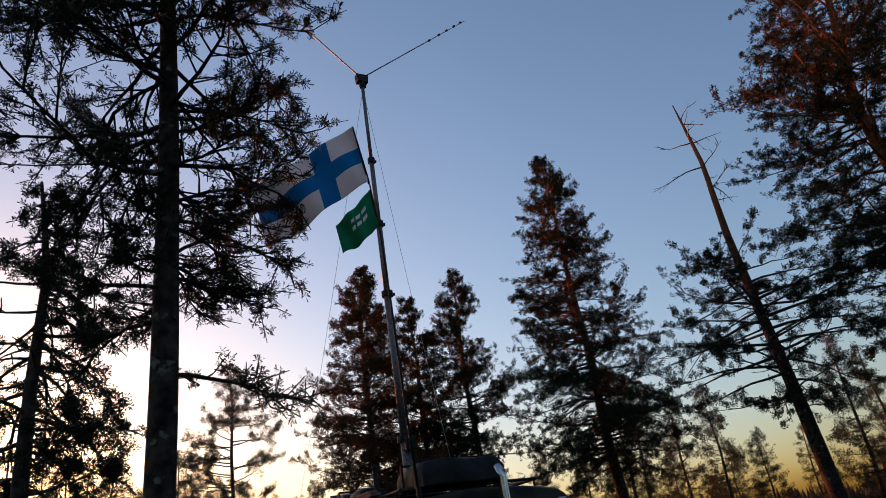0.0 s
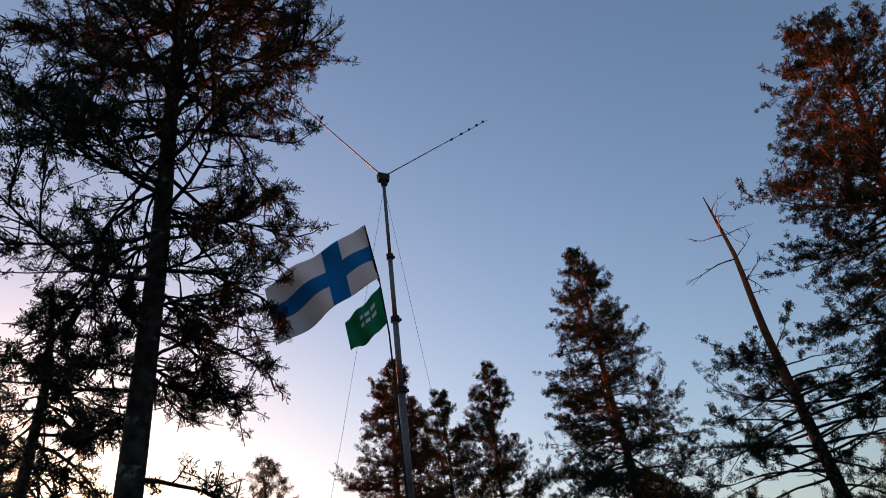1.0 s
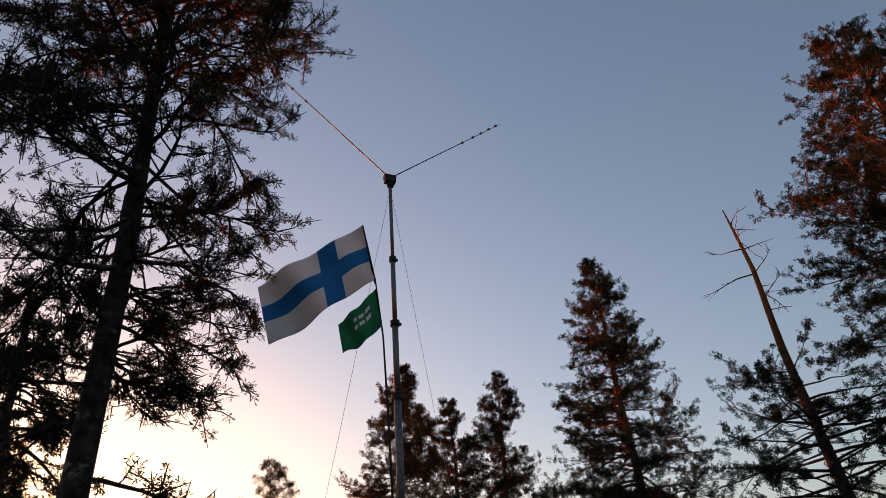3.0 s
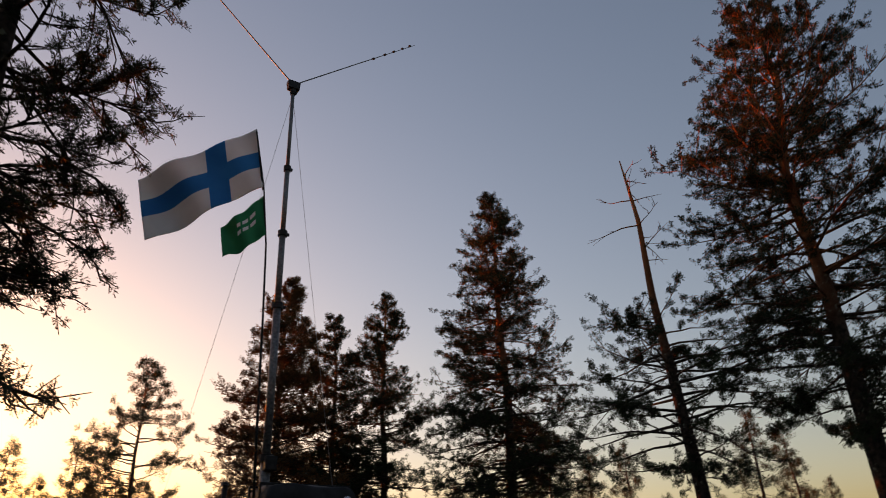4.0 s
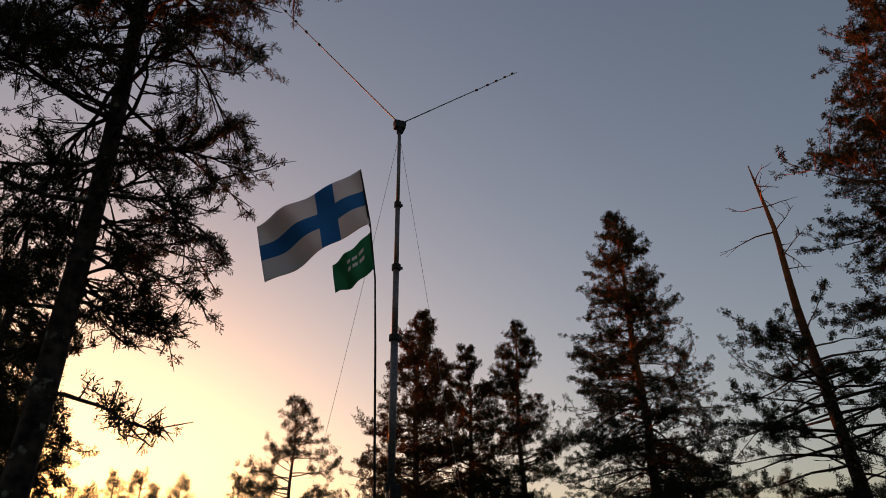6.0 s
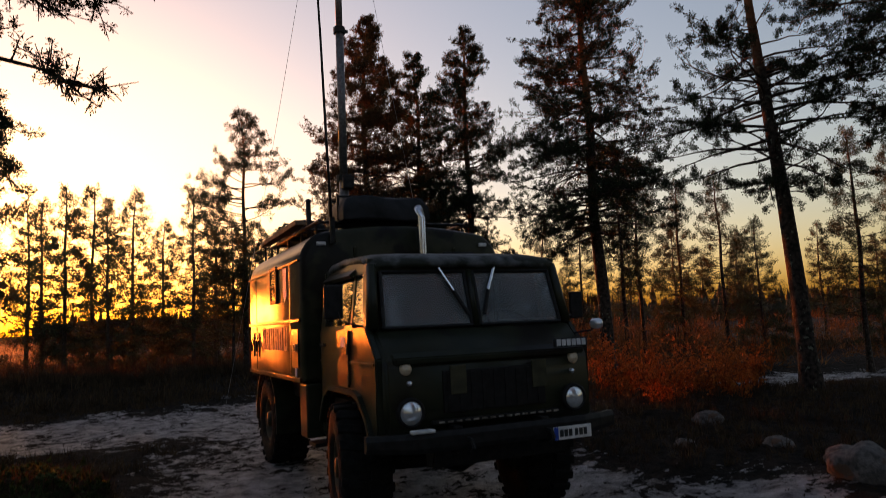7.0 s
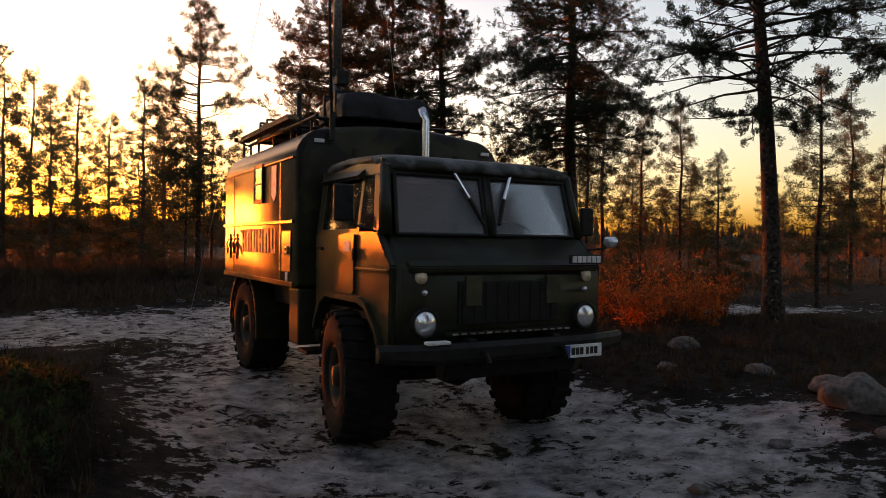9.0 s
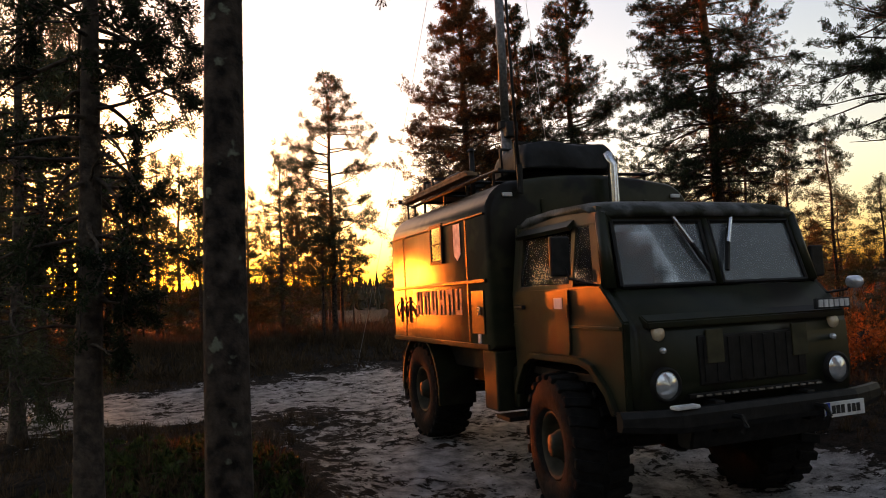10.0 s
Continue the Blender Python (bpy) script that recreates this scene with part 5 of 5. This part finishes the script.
def shrub(x, y, height, spread, stems, leaves, seed):
    """A many-stemmed bush: thin arching stems with side twigs, and small dry leaves near their ends."""
    r = np.random.default_rng(seed)
    root = holder("willow_shrub", (x, y, float(ground_z(x, y)) - 0.02))
    lines, spots, ways = [], [], []
    for _ in range(stems):
        a, lean, h = r.uniform(0, 2 * np.pi), r.uniform(0.15, 1.0) * spread, height * r.uniform(0.55, 1.1)
        out = np.array((math.cos(a), math.sin(a), 0.0))
        f = np.linspace(0, 1, 6)[:, None]
        line = out * (0.06 + lean * f**1.5) + np.array((0, 0, h)) * f + r.normal(0, 0.02, (6, 3)) * f
        lines.append((line, np.linspace(0.008, 0.0025, 6)))
        for _ in range(6):
            k = int(r.integers(1, 5))
            way = out * r.uniform(0, 0.6) + r.normal(0, 0.5, 3) + np.array((0, 0, 0.7))
            way *= height * r.uniform(0.12, 0.3) / np.linalg.norm(way)
            lines.append((np.array([line[k], line[k] + way * 0.55 + r.normal(0, 0.015, 3), line[k] + way]), np.array([0.004, 0.003, 0.002])))
    for _ in range(leaves):
        line = lines[int(r.integers(0, len(lines)))][0]
        k = int(r.integers(len(line) // 2, len(line)))
        spots.append(line[k] + r.normal(0, 0.04, 3))
        ways.append(r.normal(0, 1, 3))
    v, f = tubes(lines, 4)
    tagged(soup("branchwork", v, f, TWIG, root), kind="stuff")
    v, f = scatter_tufts(r, sprig_templates(r, 6, 5, 0.055, 0.02, 1.2), spots, ways, r.uniform(0.7, 1.4, len(spots)))
    tagged(soup("foliage", v, f, SHRUB_RUST, root), kind="stuff")
    return tagged(root, "rust-coloured willow shrub with thin arching stems", "shrub", "shrubs beside the track")


r_s = np.random.default_rng(61)
for n in range(20):
    u = (n + r_s.uniform(0, 1)) / 20
    az, d = radians(37.0 + 12.0 * u), 12.6 + r_s.uniform(0, 3.2)
    shrub(-3.0 + d * math.sin(az), -5.2 + d * math.cos(az), r_s.uniform(0.5, 1.3) * (1.1 - 0.4 * u), r_s.uniform(0.3, 0.6), 9, 300, 300 + n)

# ---------------- litter on the ice ----------------
r_l = np.random.default_rng(71)
sp = spots_where(r_l, 9000, -5, 6, -4.5, 10, lambda x, y: fbm(x, y, 2.4, 51, 3) + r_l.uniform(-0.5, 0.5, len(x)) > 0.22)
undergrowth("forest_litter", SHRUB_DARK, "dark twigs and needle litter strewn over the ice", sp, r_l.uniform(0.5, 1.7, len(sp)), 7, 0.032, 0.012, 2.6, 8)


# ---------------- stones ----------------
def stone(x, y, size, flat, seed, label):
    r = np.random.default_rng(seed)
    bm = bmesh.new()
    bmesh.ops.create_icosphere(bm, subdivisions=3, radius=1)
    off = r.uniform(0, 20, 3)
    for v in bm.verts:
        p = v.co
        k = 1 + 0.28 * noise.noise(Vector((p.x * 1.3 + off[0], p.y * 1.3 + off[1], p.z * 1.3 + off[2]))) + 0.08 * noise.noise(Vector((p.x * 4 + off[0], p.y * 4, p.z * 4)))
        v.co = Vector((p.x * k * size, p.y * k * size * r.uniform(0.99, 1.01), p.z * k * size * flat))
    ob = mesh_object("stone", bm, STONE, smooth=True)
    ob.matrix_world = pose(x, y, float(ground_z(x, y)) + size * flat * 0.25, 0, 0, r.uniform(0, 360))
    tagged(ob, label, "stone", "stones by the track")


for n, (x, y, s, fl) in enumerate(((3.35, -0.75, 0.30, 0.75), (3.9, -0.2, 0.22, 0.6), (4.2, 0.9, 0.20, 0.5), (3.4, 1.6, 0.14, 0.5), (-2.4, -0.8, 0.10, 0.45), (0.6, -1.3, 0.07, 0.5), (1.9, -1.0, 0.09, 0.45), (4.8, 2.6, 0.22, 0.55), (2.6, -1.5, 0.11, 0.5))):
    stone(x, y, s, fl, 40 + n, "rounded granite stone half sunk in snow and earth")
